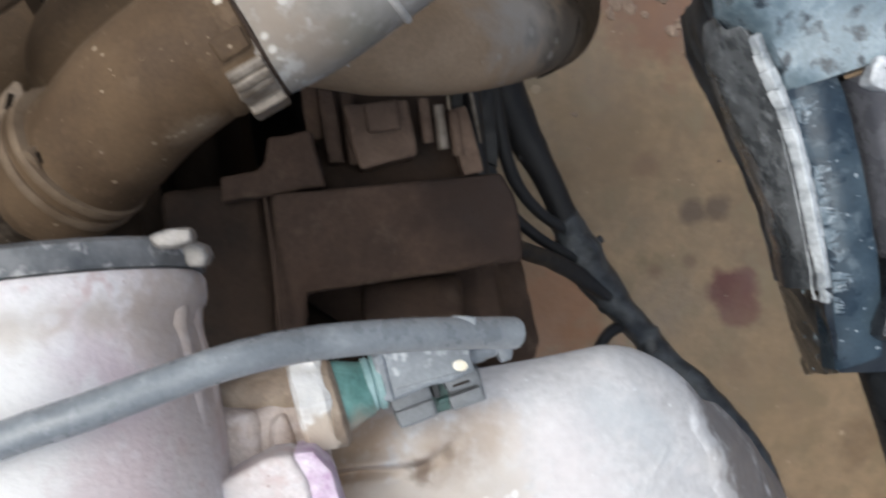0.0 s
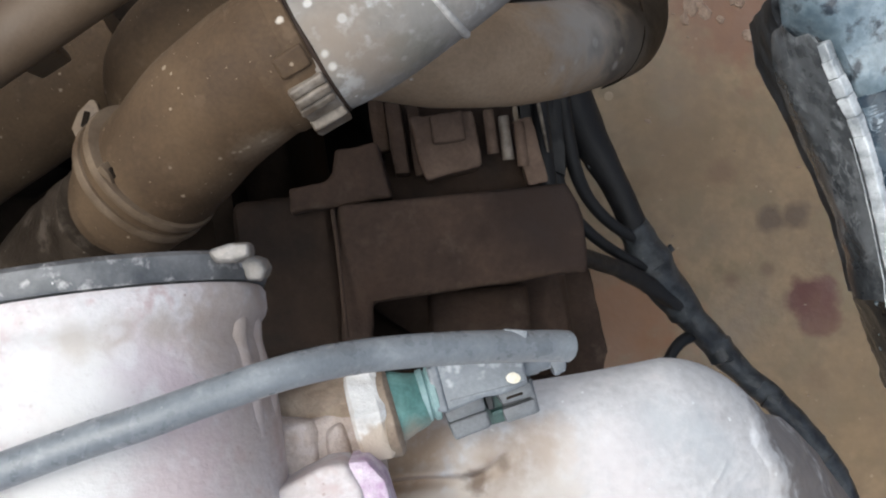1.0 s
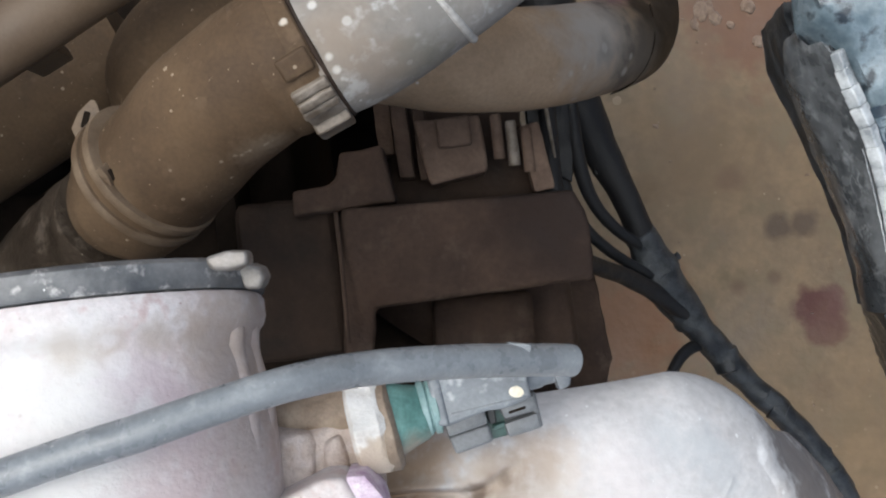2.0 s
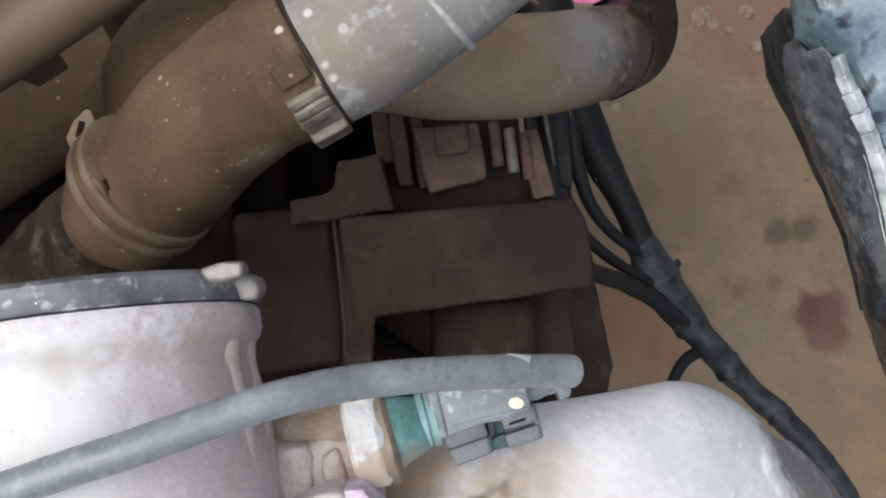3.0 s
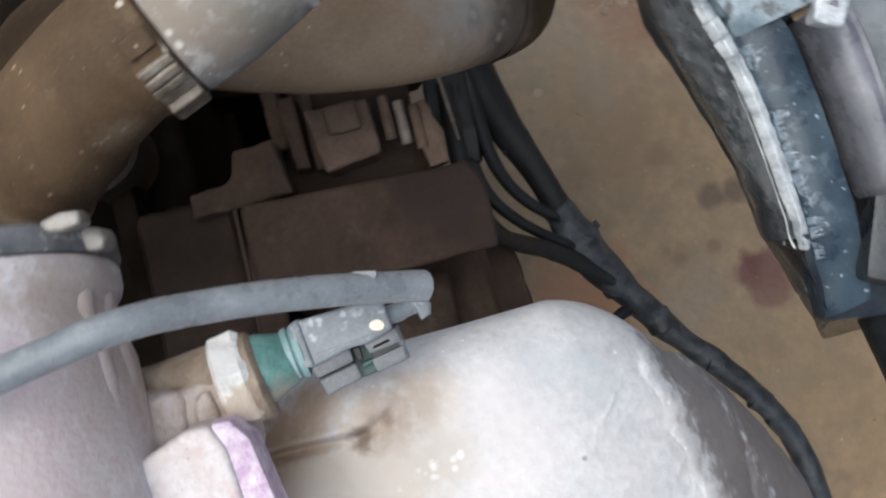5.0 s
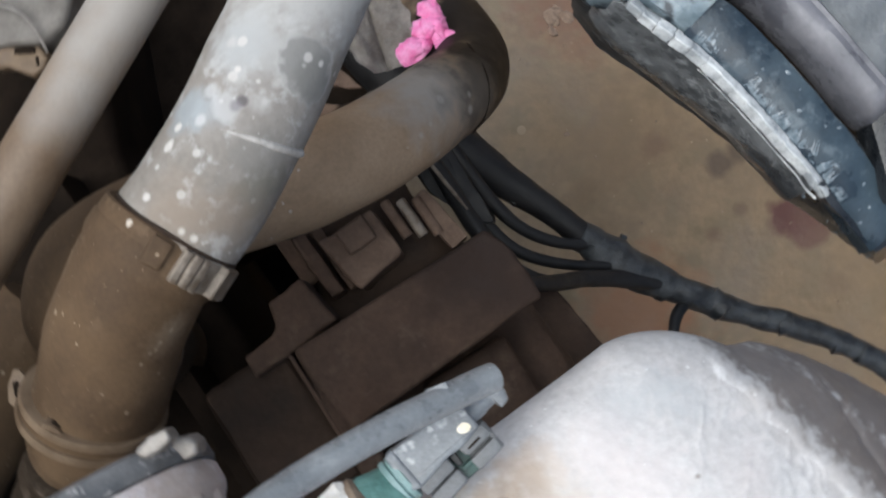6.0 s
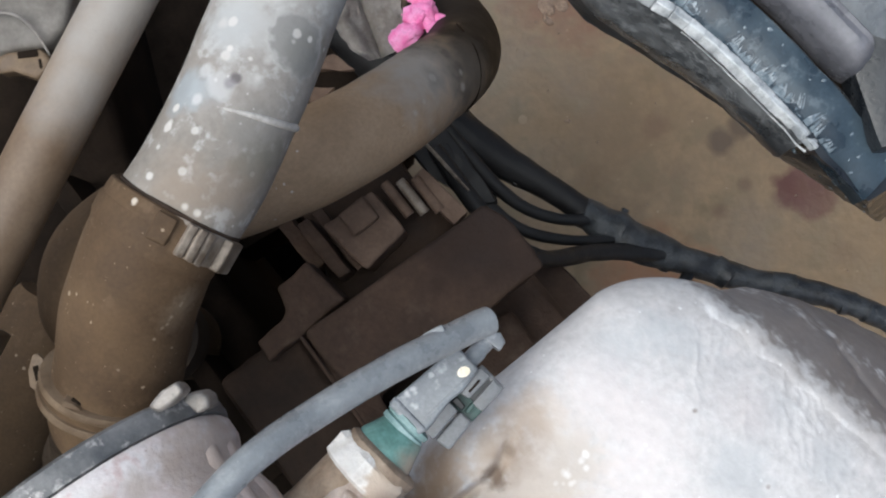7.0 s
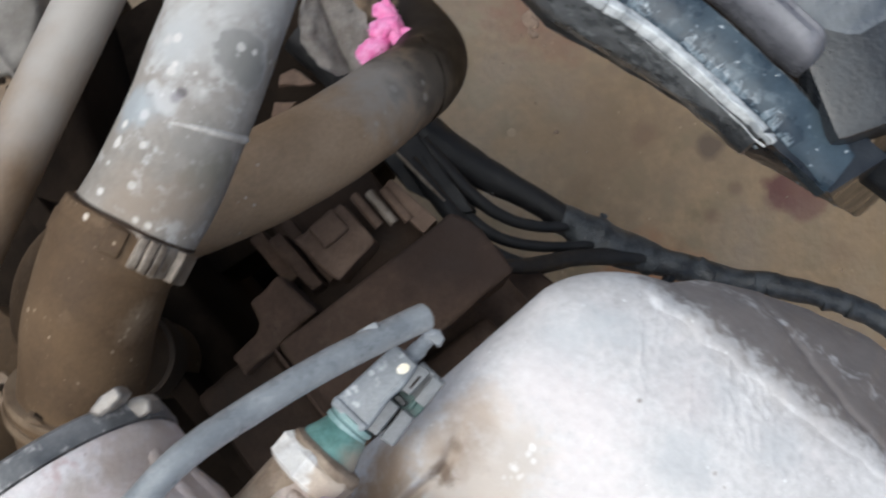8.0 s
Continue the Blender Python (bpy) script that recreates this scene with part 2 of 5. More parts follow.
GREEN = surface("green_plastic", (0.085, 0.19, 0.17), (0.15, 0.30, 0.275), 0.008, 0.45, 0.0, 0.2, 0.001)
stained(BRASS_HEX, [(-0.0235, -0.0380, 0.8120, 0.0062, 0.004, (0.80, 0.79, 0.77), 0.95), (-0.0210, -0.0420, 0.8120, 0.0040, 0.003, (0.78, 0.77, 0.74), 0.8)], 380.0)
stained(GREEN, [(-0.0090, -0.0530, 0.8040, 0.0052, 0.006, (0.34, 0.29, 0.23), 0.7), (-0.0115, -0.0560, 0.8020, 0.0042, 0.005, (0.36, 0.30, 0.24), 0.75)], 260.0)
GREEN_PALE = surface("pale_green_seal", (0.19, 0.31, 0.30), (0.30, 0.43, 0.43), 0.006, 0.45, 0.0, 0.2, 0.001)
PLUG = surface("grey_connector_plastic", (0.19, 0.205, 0.22), (0.29, 0.315, 0.335), 0.01, 0.42, 0.0, 0.25, 0.001,
               blotch=((0.42, 0.44, 0.46), 0.006, 0.12))
CHALK = [(-0.0020 + dice.gauss(0, 0.0022), -0.0355 + dice.gauss(0, 0.0022), 0.8040, dice.uniform(0.0002, 0.0007), 0.0008, (0.58, 0.59, 0.60), 0.75) for _ in range(22)]
stained(PLUG, [*CHALK, (0.0080, -0.0335, 0.8035, 0.0008, 0.0005, (0.55, 0.57, 0.58), 0.7)], 900.0)
PLUG_DARK = surface("dark_connector_plastic", (0.05, 0.055, 0.06), (0.10, 0.105, 0.11), 0.008, 0.4, 0.0, 0.2, 0.001)
PLUG_MID = surface("mid_grey_connector_plastic", (0.115, 0.122, 0.128), (0.19, 0.20, 0.21), 0.008, 0.45, 0.0, 0.25, 0.001)
GREEN_DARK = surface("dark_green_plastic", (0.022, 0.050, 0.045), (0.05, 0.105, 0.095), 0.006, 0.4, 0.0, 0.2, 0.001)
PLUG_BLACK = surface("black_plastic", (0.010, 0.011, 0.012), (0.020, 0.022, 0.024), 0.006, 0.5, 0.0, 0.2, 0.001)
CREAM = surface("cream_paint_dot", (0.88, 0.79, 0.60), (0.93, 0.87, 0.74), 0.003, 0.5, 0.0, 0.1, 0.001)
RUBBER_GREY = surface("grey_rubber_tube", (0.185, 0.20, 0.215), (0.255, 0.275, 0.29), 0.012, 0.32, 0.0, 0.2, 0.0014,
                      spots=((0.38, 0.39, 0.40), 0.0025, 0.08), blotch=((0.32, 0.335, 0.35), 0.006, 0.05))
DUST_HOSE = stained(surface("dusty_brown_rubber", (0.080, 0.0505, 0.0280), (0.126, 0.083, 0.0475), 0.03, 0.85, 0.0, 0.28, 0.0016,
                            spots=((0.30, 0.235, 0.165), 0.0030, 0.10), blotch=((0.125, 0.084, 0.050), 0.0080, 0.15)),
                    [(-0.0485, 0.0632, 0.769, 0.0013, 0.0006, (0.56, 0.50, 0.42), 0.95), (-0.0579, 0.0410, 0.764, 0.0011, 0.0006, (0.52, 0.44, 0.34), 1.0), (-0.0700, 0.0275, 0.756, 0.0010, 0.0006, (0.50, 0.43, 0.35), 1.0),
                     (-0.0842, 0.0325, 0.750, 0.0009, 0.0006, (0.44, 0.37, 0.29), 1.0), (-0.0605, 0.0275, 0.7470, 0.0060, 0.006, (0.200, 0.148, 0.100), 0.55), (-0.0540, 0.0290, 0.7470, 0.0050, 0.005, (0.215, 0.165, 0.115), 0.55), *[(-0.0620 + a + dice.gauss(0, 0.0030), 0.0278 + a * 0.25 + dice.gauss(0, 0.0030), 0.7480, dice.uniform(0.0002, 0.0007), 0.0008, (0.36, 0.295, 0.22), 0.8) for a in [dice.gauss(0, 0.009) for _ in range(50)]]], 420.0)
DUST_HOSE_DARK = surface("dusty_dark_rubber", (0.044, 0.028, 0.0162), (0.076, 0.051, 0.030), 0.05, 0.7, 0.0, 0.12, 0.002)
DUST_HOSE.node_tree.nodes["Principled BSDF"].inputs["Specular IOR Level"].default_value = 0.3
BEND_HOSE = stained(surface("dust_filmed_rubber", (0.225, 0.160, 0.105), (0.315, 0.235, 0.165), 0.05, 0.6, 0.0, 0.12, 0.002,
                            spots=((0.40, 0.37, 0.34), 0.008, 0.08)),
                    # Grey film first; the dark marks paint the shade on the bend and underside.
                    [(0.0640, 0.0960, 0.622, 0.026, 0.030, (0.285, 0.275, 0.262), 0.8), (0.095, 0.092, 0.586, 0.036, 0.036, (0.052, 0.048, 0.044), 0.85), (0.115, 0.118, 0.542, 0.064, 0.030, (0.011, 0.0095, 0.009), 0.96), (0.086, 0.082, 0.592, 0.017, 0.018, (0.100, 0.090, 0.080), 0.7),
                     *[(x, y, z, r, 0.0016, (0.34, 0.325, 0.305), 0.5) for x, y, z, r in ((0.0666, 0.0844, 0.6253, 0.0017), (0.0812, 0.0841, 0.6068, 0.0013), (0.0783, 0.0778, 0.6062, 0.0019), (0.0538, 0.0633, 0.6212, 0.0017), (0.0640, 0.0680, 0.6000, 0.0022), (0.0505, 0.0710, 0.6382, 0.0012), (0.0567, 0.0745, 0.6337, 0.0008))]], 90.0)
BEND_HOSE.node_tree.nodes["Principled BSDF"].inputs["Specular IOR Level"].default_value = 0.15
SPRAY = [(-0.0300 + a, 0.0475 - a * 0.6 + dice.gauss(0, 0.0016), 0.7610 - a, dice.uniform(0.0004, 0.0012), 0.0009, (0.60, 0.57, 0.52), 0.75) for a in [dice.uniform(-0.006, 0.006) for _ in range(12)]]
SPRAY += [(dice.gauss(0.006, 0.016), 0.0815 + dice.gauss(0, 0.012), 0.764, dice.uniform(0.0006, 0.0020), 0.0016, (0.52, 0.51, 0.49), 0.6) for _ in range(14)]
PIPE_FLECKS = [(0.0083, 0.0993, 0.7646, 0.0015), (0.0005, 0.0902, 0.7658, 0.0016), (0.0030, 0.0915, 0.7656, 0.0011), (0.0069, 0.0852, 0.7652, 0.0009), (-0.0202, 0.0732, 0.7677, 0.0011), (-0.0278, 0.0799, 0.7645, 0.0018), (-0.0262, 0.0805, 0.7645, 0.0011),
               (-0.0337, 0.0757, 0.7650, 0.0009), (-0.0302, 0.0636, 0.7681, 0.0015), (-0.0406, 0.0682, 0.7665, 0.0016), (-0.0223, 0.0844, 0.7639, 0.0013), (0.0241, 0.0867, 0.7591, 0.0015), (0.0271, 0.0840, 0.7550, 0.0009), (0.0290, 0.0821, 0.7450, 0.0010), (0.0215, 0.0850, 0.7590, 0.0009)]
PIPE_GREY = stained(surface("grimy_grey_pipe", (0.235, 0.215, 0.190), (0.306, 0.286, 0.262), 0.030, 0.75, 0.0, 0.16, 0.003,
                            spots=((0.56, 0.54, 0.51), 0.006, 0.10), blotch=((0.43, 0.42, 0.405), 0.008, 0.22)),
                    # The first, large pale mark paints the brighter light on the upper end.
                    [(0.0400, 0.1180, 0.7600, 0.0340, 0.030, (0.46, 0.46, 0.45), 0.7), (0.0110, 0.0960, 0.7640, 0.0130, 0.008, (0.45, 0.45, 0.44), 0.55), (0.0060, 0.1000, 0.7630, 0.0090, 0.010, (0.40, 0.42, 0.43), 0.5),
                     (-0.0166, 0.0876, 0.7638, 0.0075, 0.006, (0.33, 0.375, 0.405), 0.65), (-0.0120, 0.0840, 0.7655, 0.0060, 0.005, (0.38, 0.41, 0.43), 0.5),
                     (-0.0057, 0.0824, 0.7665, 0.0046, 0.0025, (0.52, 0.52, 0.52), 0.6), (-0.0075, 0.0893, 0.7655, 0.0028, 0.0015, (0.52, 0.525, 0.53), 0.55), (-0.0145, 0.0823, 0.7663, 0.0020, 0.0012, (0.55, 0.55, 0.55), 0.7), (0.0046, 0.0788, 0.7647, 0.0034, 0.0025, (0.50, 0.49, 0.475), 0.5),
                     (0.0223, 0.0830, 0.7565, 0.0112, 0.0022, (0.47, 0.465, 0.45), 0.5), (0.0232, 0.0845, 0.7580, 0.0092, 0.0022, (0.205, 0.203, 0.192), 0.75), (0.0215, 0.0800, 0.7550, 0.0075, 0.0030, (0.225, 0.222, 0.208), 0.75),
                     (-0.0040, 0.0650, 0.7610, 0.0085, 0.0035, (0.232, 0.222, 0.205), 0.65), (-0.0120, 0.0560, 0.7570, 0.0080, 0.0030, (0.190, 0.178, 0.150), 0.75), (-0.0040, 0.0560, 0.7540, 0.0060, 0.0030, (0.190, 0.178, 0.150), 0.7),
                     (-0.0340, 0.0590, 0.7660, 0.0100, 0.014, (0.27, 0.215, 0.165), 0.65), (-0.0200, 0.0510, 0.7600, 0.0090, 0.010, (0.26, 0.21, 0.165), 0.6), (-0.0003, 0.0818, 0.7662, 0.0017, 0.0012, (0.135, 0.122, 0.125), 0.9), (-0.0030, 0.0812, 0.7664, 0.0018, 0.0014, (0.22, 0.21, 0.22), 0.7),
                     *SPRAY, *[(x, y, z, r, 0.0007, (0.60, 0.58, 0.55), dice.uniform(0.55, 0.95)) for x, y, z, r in PIPE_FLECKS]], 160.0)
PIPE_GREY.node_tree.nodes["Principled BSDF"].inputs["Specular IOR Level"].default_value = 0.2
PALE_SCALE = surface("pale_weld_scale", (0.34, 0.32, 0.295), (0.56, 0.54, 0.51), 0.004, 0.6, 0.0, 0.5, 0.0015)
NECK = surface("dull_brown_mud_caked_metal", (0.031, 0.0225, 0.0155), (0.066, 0.050, 0.036), 0.02, 0.8, 0.0, 0.6, 0.003, spots=((0.22, 0.19, 0.155), 0.005, 0.10), blotch=((0.105, 0.083, 0.064), 0.010, 0.22))
CLAMP = surface("dusty_grey_clamp", (0.120, 0.092, 0.066), (0.265, 0.228, 0.188), 0.006, 0.55, 0.0, 0.3, 0.0012)
CLAMP_TAN = surface("dusty_tan_clamp", (0.118, 0.079, 0.047), (0.190, 0.137, 0.088), 0.01, 0.65, 0.0, 0.3, 0.0012)
# Dusty tan; two broad marks paint the lit top and dim lower left.
TAN_PIPE = stained(surface("dusty_tan_pipe", (0.140, 0.095, 0.060), (0.225, 0.166, 0.114), 0.05, 0.6, 0.0, 0.15, 0.002), [(-0.012, 0.168, 0.715, 0.058, 0.060, (0.36, 0.345, 0.325), 0.8), (-0.150, 0.072, 0.716, 0.040, 0.040, (0.13, 0.088, 0.054), 0.6)], 40.0)
NECK.node_tree.nodes["Principled BSDF"].inputs["Specular IOR Level"].default_value = 0.15
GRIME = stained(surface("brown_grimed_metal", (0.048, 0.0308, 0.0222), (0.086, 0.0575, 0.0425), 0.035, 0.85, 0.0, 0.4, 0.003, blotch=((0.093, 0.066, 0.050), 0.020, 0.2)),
                # Three darker patches, two of them towards the plate's right end.
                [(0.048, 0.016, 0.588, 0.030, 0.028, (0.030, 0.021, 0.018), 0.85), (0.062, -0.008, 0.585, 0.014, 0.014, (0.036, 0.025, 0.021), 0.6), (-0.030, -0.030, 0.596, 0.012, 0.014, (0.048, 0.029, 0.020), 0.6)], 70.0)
# Darker copy of the brown grime; on the side wall it paints shade.
GRIME_DARK = surface("dark_grime_and_painted_shade", (0.024, 0.0157, 0.0113), (0.047, 0.0318, 0.0235), 0.02, 0.85, 0.0, 0.3, 0.003)
GRIME_PALE = surface("pale_grimed_plastic", (0.100, 0.066, 0.048), (0.170, 0.118, 0.087), 0.015, 0.75, 0.0, 0.3, 0.002)
for grimed in (GRIME, GRIME_DARK, GRIME_PALE):
    grimed.node_tree.nodes["Principled BSDF"].inputs["Specular IOR Level"].default_value = 0.22
DARK = surface("oily_dark_metal", (0.011, 0.0080, 0.0060), (0.026, 0.0190, 0.0142), 0.03, 0.85, 0.0, 0.2, 0.003)
DARK.node_tree.nodes["Principled BSDF"].inputs["Specular IOR Level"].default_value = 0.04
LOOM = surface("black_loom_tape", (0.022, 0.024, 0.027), (0.075, 0.083, 0.09), 0.010, 0.42, 0.0, 0.6, 0.002, spots=((0.16, 0.15, 0.14), 0.006, 0.08))
CABLE = surface("black_cable", (0.007, 0.007, 0.0078), (0.018, 0.018, 0.0195), 0.01, 0.62, 0.0, 0.3, 0.002)
WET_BLACK = surface("wet_black_plastic", (0.010, 0.012, 0.015), (0.032, 0.037, 0.043), 0.02, 0.38, 0.0, 0.3, 0.003, coat=0.2)
LIP = surface("scuffed_dark_rubber", (0.022, 0.025, 0.029), (0.105, 0.112, 0.120), 0.012, 0.5, 0.0, 0.4, 0.003, coat=0.1)
WET_BLUE = surface("wet_blue_grey_plastic", (0.016, 0.027, 0.040), (0.042, 0.066, 0.088), 0.022, 0.30, 0.0, 0.2, 0.002, coat=0.3, blotch=((0.11, 0.14, 0.165), 0.012, 0.22))
PALE_BLUE = surface("wet_pale_blue_plastic", (0.11, 0.155, 0.185), (0.27, 0.335, 0.375), 0.02, 0.22, 0.0, 0.25, 0.003, coat=0.8,
                    blotch=((0.025, 0.035, 0.045), 0.010, 0.42))
# Worn grey; the pale blotches and veins paint wet reflections on it.
WORN_GREY = surface("worn_grey_plastic", (0.085, 0.093, 0.100), (0.235, 0.250, 0.262), 0.016, 0.30, 0.0, 0.14, 0.012, coat=0.45,
                    blotch=((0.33, 0.35, 0.365), 0.010, 0.30), veins=((0.42, 0.44, 0.455), 0.012, 0.03, 0.35))
stained(WORN_GREY, [(0.195, -0.030, 0.600, 0.022, 0.016, (0.03, 0.035, 0.04), 0.85), (0.158, 0.082, 0.600, 0.010, 0.008, (0.05, 0.054, 0.06), 0.7), (0.176, 0.020, 0.592, 0.009, 0.008, (0.05, 0.054, 0.06), 0.7), (0.168, 0.044, 0.600, 0.008, 0.007, (0.055, 0.06, 0.065), 0.7)], 120.0)
WORN_BLUE = surface("grey_blue_wet_plastic", (0.060, 0.072, 0.085), (0.145, 0.160, 0.178), 0.03, 0.3, 0.0, 0.2, 0.003, coat=0.4)
PALE_CORE = surface("grey_rubber_core", (0.20, 0.22, 0.235), (0.36, 0.385, 0.40), 0.01, 0.4, 0.0, 0.2, 0.001, coat=0.3)
PALE_CAP = surface("pale_moulded_cap", (0.36, 0.38, 0.40), (0.62, 0.64, 0.66), 0.008, 0.4, 0.0, 0.2, 0.002, coat=0.3)
PALE_STRIP = surface("pale_rubber_bead", (0.30, 0.325, 0.345), (0.66, 0.69, 0.705), 0.010, 0.35, 0.0, 0.3, 0.001, coat=0.4)
SPLASH = surface("splashed_water_film", (0.10, 0.135, 0.165), (0.24, 0.29, 0.33), 0.004, 0.15, 0.0, 0.1, 0.001, coat=1.0)
RIDGE = surface("lavender_grey_rail", (0.11, 0.112, 0.128), (0.235, 0.235, 0.255), 0.03, 0.35, 0.0, 0.15, 0.002, coat=0.3)
PINK = surface("pink_petal", (0.84, 0.17, 0.45), (0.94, 0.38, 0.66), 0.006, 0.55, 0.0, 0.2, 0.001)
BRACKET = surface("grimy_grey_bracket", (0.082, 0.072, 0.060), (0.185, 0.172, 0.156), 0.02, 0.55, 0.0, 0.2, 0.002)
LEAF = surface("grey_dry_leaf", (0.30, 0.272, 0.245), (0.47, 0.44, 0.41), 0.01, 0.6, 0.0, 0.3, 0.0015)
STONE = surface("pale_grit", (0.21, 0.140, 0.095), (0.36, 0.265, 0.195), 0.006, 0.8, 0.0, 0.3, 0.002)


# ---- building helpers ----
def finish(name, bm, material, smooth=40):
    bmesh.ops.recalc_face_normals(bm, faces=bm.faces)
    me = bpy.data.meshes.new(name)
    bm.to_mesh(me)
    bm.free()
    me.materials.append(material)
    for p in me.polygons:
        p.use_smooth = True
    me.set_sharp_from_angle(angle=radians(smooth))
    return me


def thing(name, label, category, at=(0, 0, 0), group="", kind=""):
    ob = new(name)
    ob.empty_display_size = 0.01
    ob.location = at
    bpy.context.view_layer.update()
    return tagged(ob, label, category, group, kind)


def part(name, bm, material, parent, label="", smooth=40):
    ob = new(name, finish(name, bm, material, smooth))
    root = parent
    shift = Vector((0, 0, 0))
    while root is not None:
        shift -= Vector(root.location)
        root = root.parent
    if parent is not None:
        ob.parent = parent
        ob.location = shift
    return tagged(ob, label) if label else ob


def single(name, bm, material, label, category, group="", kind="", smooth=40):
    return tagged(new(name, finish(name, bm, material, smooth)), label, category, group, kind)


def spline(pts, steps=8):
    """Catmull-Rom through the points (tuples of any length)."""
    p = [np.array(q, float) for q in pts]
    p = [2 * p[0] - p[1], *p, 2 * p[-1] - p[-2]]
    out = []
    for i in range(1, len(p) - 2):
        for k in range(steps):
            t = k / steps
            out.append(0.5 * (2 * p[i] + (p[i + 1] - p[i - 1]) * t + (2 * p[i - 1] - 5 * p[i] + 4 * p[i + 1] - p[i + 2]) * t * t
                              + (3 * p[i] - p[i - 1] - 3 * p[i + 1] + p[i + 2]) * t ** 3))
    out.append(p[-2])
    return out


def tube(pts, steps=8, seg=28, wobble=0.0, seed=0, bm=None, hollow=0.0):
    """A round tube through (x, y, z, radius) points, closed at the ends; hollow: depth of an open mouth at the last end."""
    bm = bm or bmesh.new()
    line = spline(pts, steps)
    at = [Vector(q[:3]) for q in line]
    side = None
    rings = []

    def ring(c, a, b, r):
        vs = []
        for k in range(seg):
            an = 2 * math.pi * k / seg
            dr = a * math.cos(an) + b * math.sin(an)
            w = 1 + wobble * noise.noise((c + dr * r) * 60 + Vector((seed, 0, 0)))
            vs.append(bm.verts.new(c + dr * r * w))
        return vs

    for i, c in enumerate(at):
        d = (at[min(i + 1, len(at) - 1)] - at[max(i - 1, 0)]).normalized()
        side = (side - d * side.dot(d)).normalized() if side else d.orthogonal().normalized()
        up = d.cross(side)
        rings.append(ring(c, side, up, line[i][3]))
    if hollow:
        r = line[-1][3]
        rings.append(ring(at[-1] + d * r * 0.06, side, up, r * 0.93))
        rings.append(ring(at[-1] + d * r * 0.03, side, up, r * 0.72))
        rings.append(ring(at[-1] - d * hollow, side, up, r * 0.68))
    for a, b in zip(rings, rings[1:]):
        for k in range(seg):
            bm.faces.new((a[k], a[(k + 1) % seg], b[(k + 1) % seg], b[k]))
    bm.faces.new(rings[0])
    bm.faces.new(rings[-1])
    return bm


def revolve(profile, origin, axis, seg=48, bm=None, wobble=0.0, sides=None):
    """Turns (height, radius) steps about an axis from origin."""
    bm = bm or bmesh.new()
    axis = Vector(axis).normalized()
    a = axis.orthogonal().normalized()
    b = axis.cross(a)
    o = Vector(origin)
    seg = sides or seg
    rings = []
    for h, r in profile:
        vs = []
        for k in range(seg):
            an = 2 * math.pi * (k + 0.5) / seg
            p = o + axis * h + (a * math.cos(an) + b * math.sin(an)) * r
            if wobble:
                p += (p - o - axis * h) * wobble * noise.noise(p * 70)
            vs.append(bm.verts.new(p))
        rings.append(vs)
    for q, s in zip(rings, rings[1:]):
        for k in range(seg):
            bm.faces.new((q[k], q[(k + 1) % seg], s[(k + 1) % seg], s[k]))
    bm.faces.new(rings[0])
    bm.faces.new(rings[-1])
    return bm


def box(size, m, bevel=0.001, segs=2, bm=None, taper=1.0):
    """A bevelled box of that size, centred on the pose m; taper narrows its top."""
    tmp = bmesh.new()
    bmesh.ops.create_cube(tmp, size=1)
    for v in tmp.verts:
        k = taper if v.co.z > 0 else 1
        v.co = Vector((v.co.x * size[0] * k, v.co.y * size[1] * k, v.co.z * size[2]))
    if bevel:
        bmesh.ops.bevel(tmp, geom=tmp.edges[:], offset=bevel, segments=segs, affect="EDGES", profile=0.6)
    bmesh.ops.transform(tmp, matrix=m, verts=tmp.verts)
    if bm is None:
        return tmp
    me = bpy.data.meshes.new("tmp")
    tmp.to_mesh(me)
    tmp.free()
    bm.from_mesh(me)
    bpy.data.meshes.remove(me)
    return bm


def prism(outline, low, high, m=None, bevel=0.001, segs=2):
    """An outline of (x, y) drawn up from low to high, edges bevelled, at the pose m."""
    bm = bmesh.new()
    f = bm.faces.new([bm.verts.new((x, y, low)) for x, y in outline])
    up = bmesh.ops.extrude_face_region(bm, geom=[f])
    for v in up["geom"]:
        if isinstance(v, bmesh.types.BMVert):
            v.co.z = high
    bmesh.ops.recalc_face_normals(bm, faces=bm.faces)
    if bevel:
        bmesh.ops.bevel(bm, geom=bm.edges[:], offset=bevel, segments=segs, affect="EDGES", profile=0.6)
    if m is not None:
        bmesh.ops.transform(bm, matrix=m, verts=bm.verts)
    return bm


def frame_of(origin, x_axis, z_hint=(0, 0, 1)):
    """A pose at origin whose x axis runs along x_axis and whose z axis leans to z_hint."""
    x = Vector(x_axis).normalized()
    y = Vector(z_hint).cross(x).normalized()
    z = x.cross(y)
    m = Matrix((x, y, z)).transposed().to_4x4()
    m.translation = origin
    return m


def worn(bm, amount=0.0008, cuts=4, scale=110):
    """Roughens a clean solid: finer edges, pushed about a little."""
    bmesh.ops.triangulate(bm, faces=[f for f in bm.faces if len(f.verts) > 4])
    long = [e for e in bm.edges if e.calc_length() > 0.004]
    bmesh.ops.subdivide_edges(bm, edges=long, cuts=cuts, use_grid_fill=True)
    bmesh.ops.triangulate(bm, faces=bm.faces)
    for v in bm.verts:
        v.co += Vector(noise.noise_vector(v.co * scale)) * amount + Vector(noise.noise_vector(v.co * scale * 3)) * amount * 0.4
    return bm


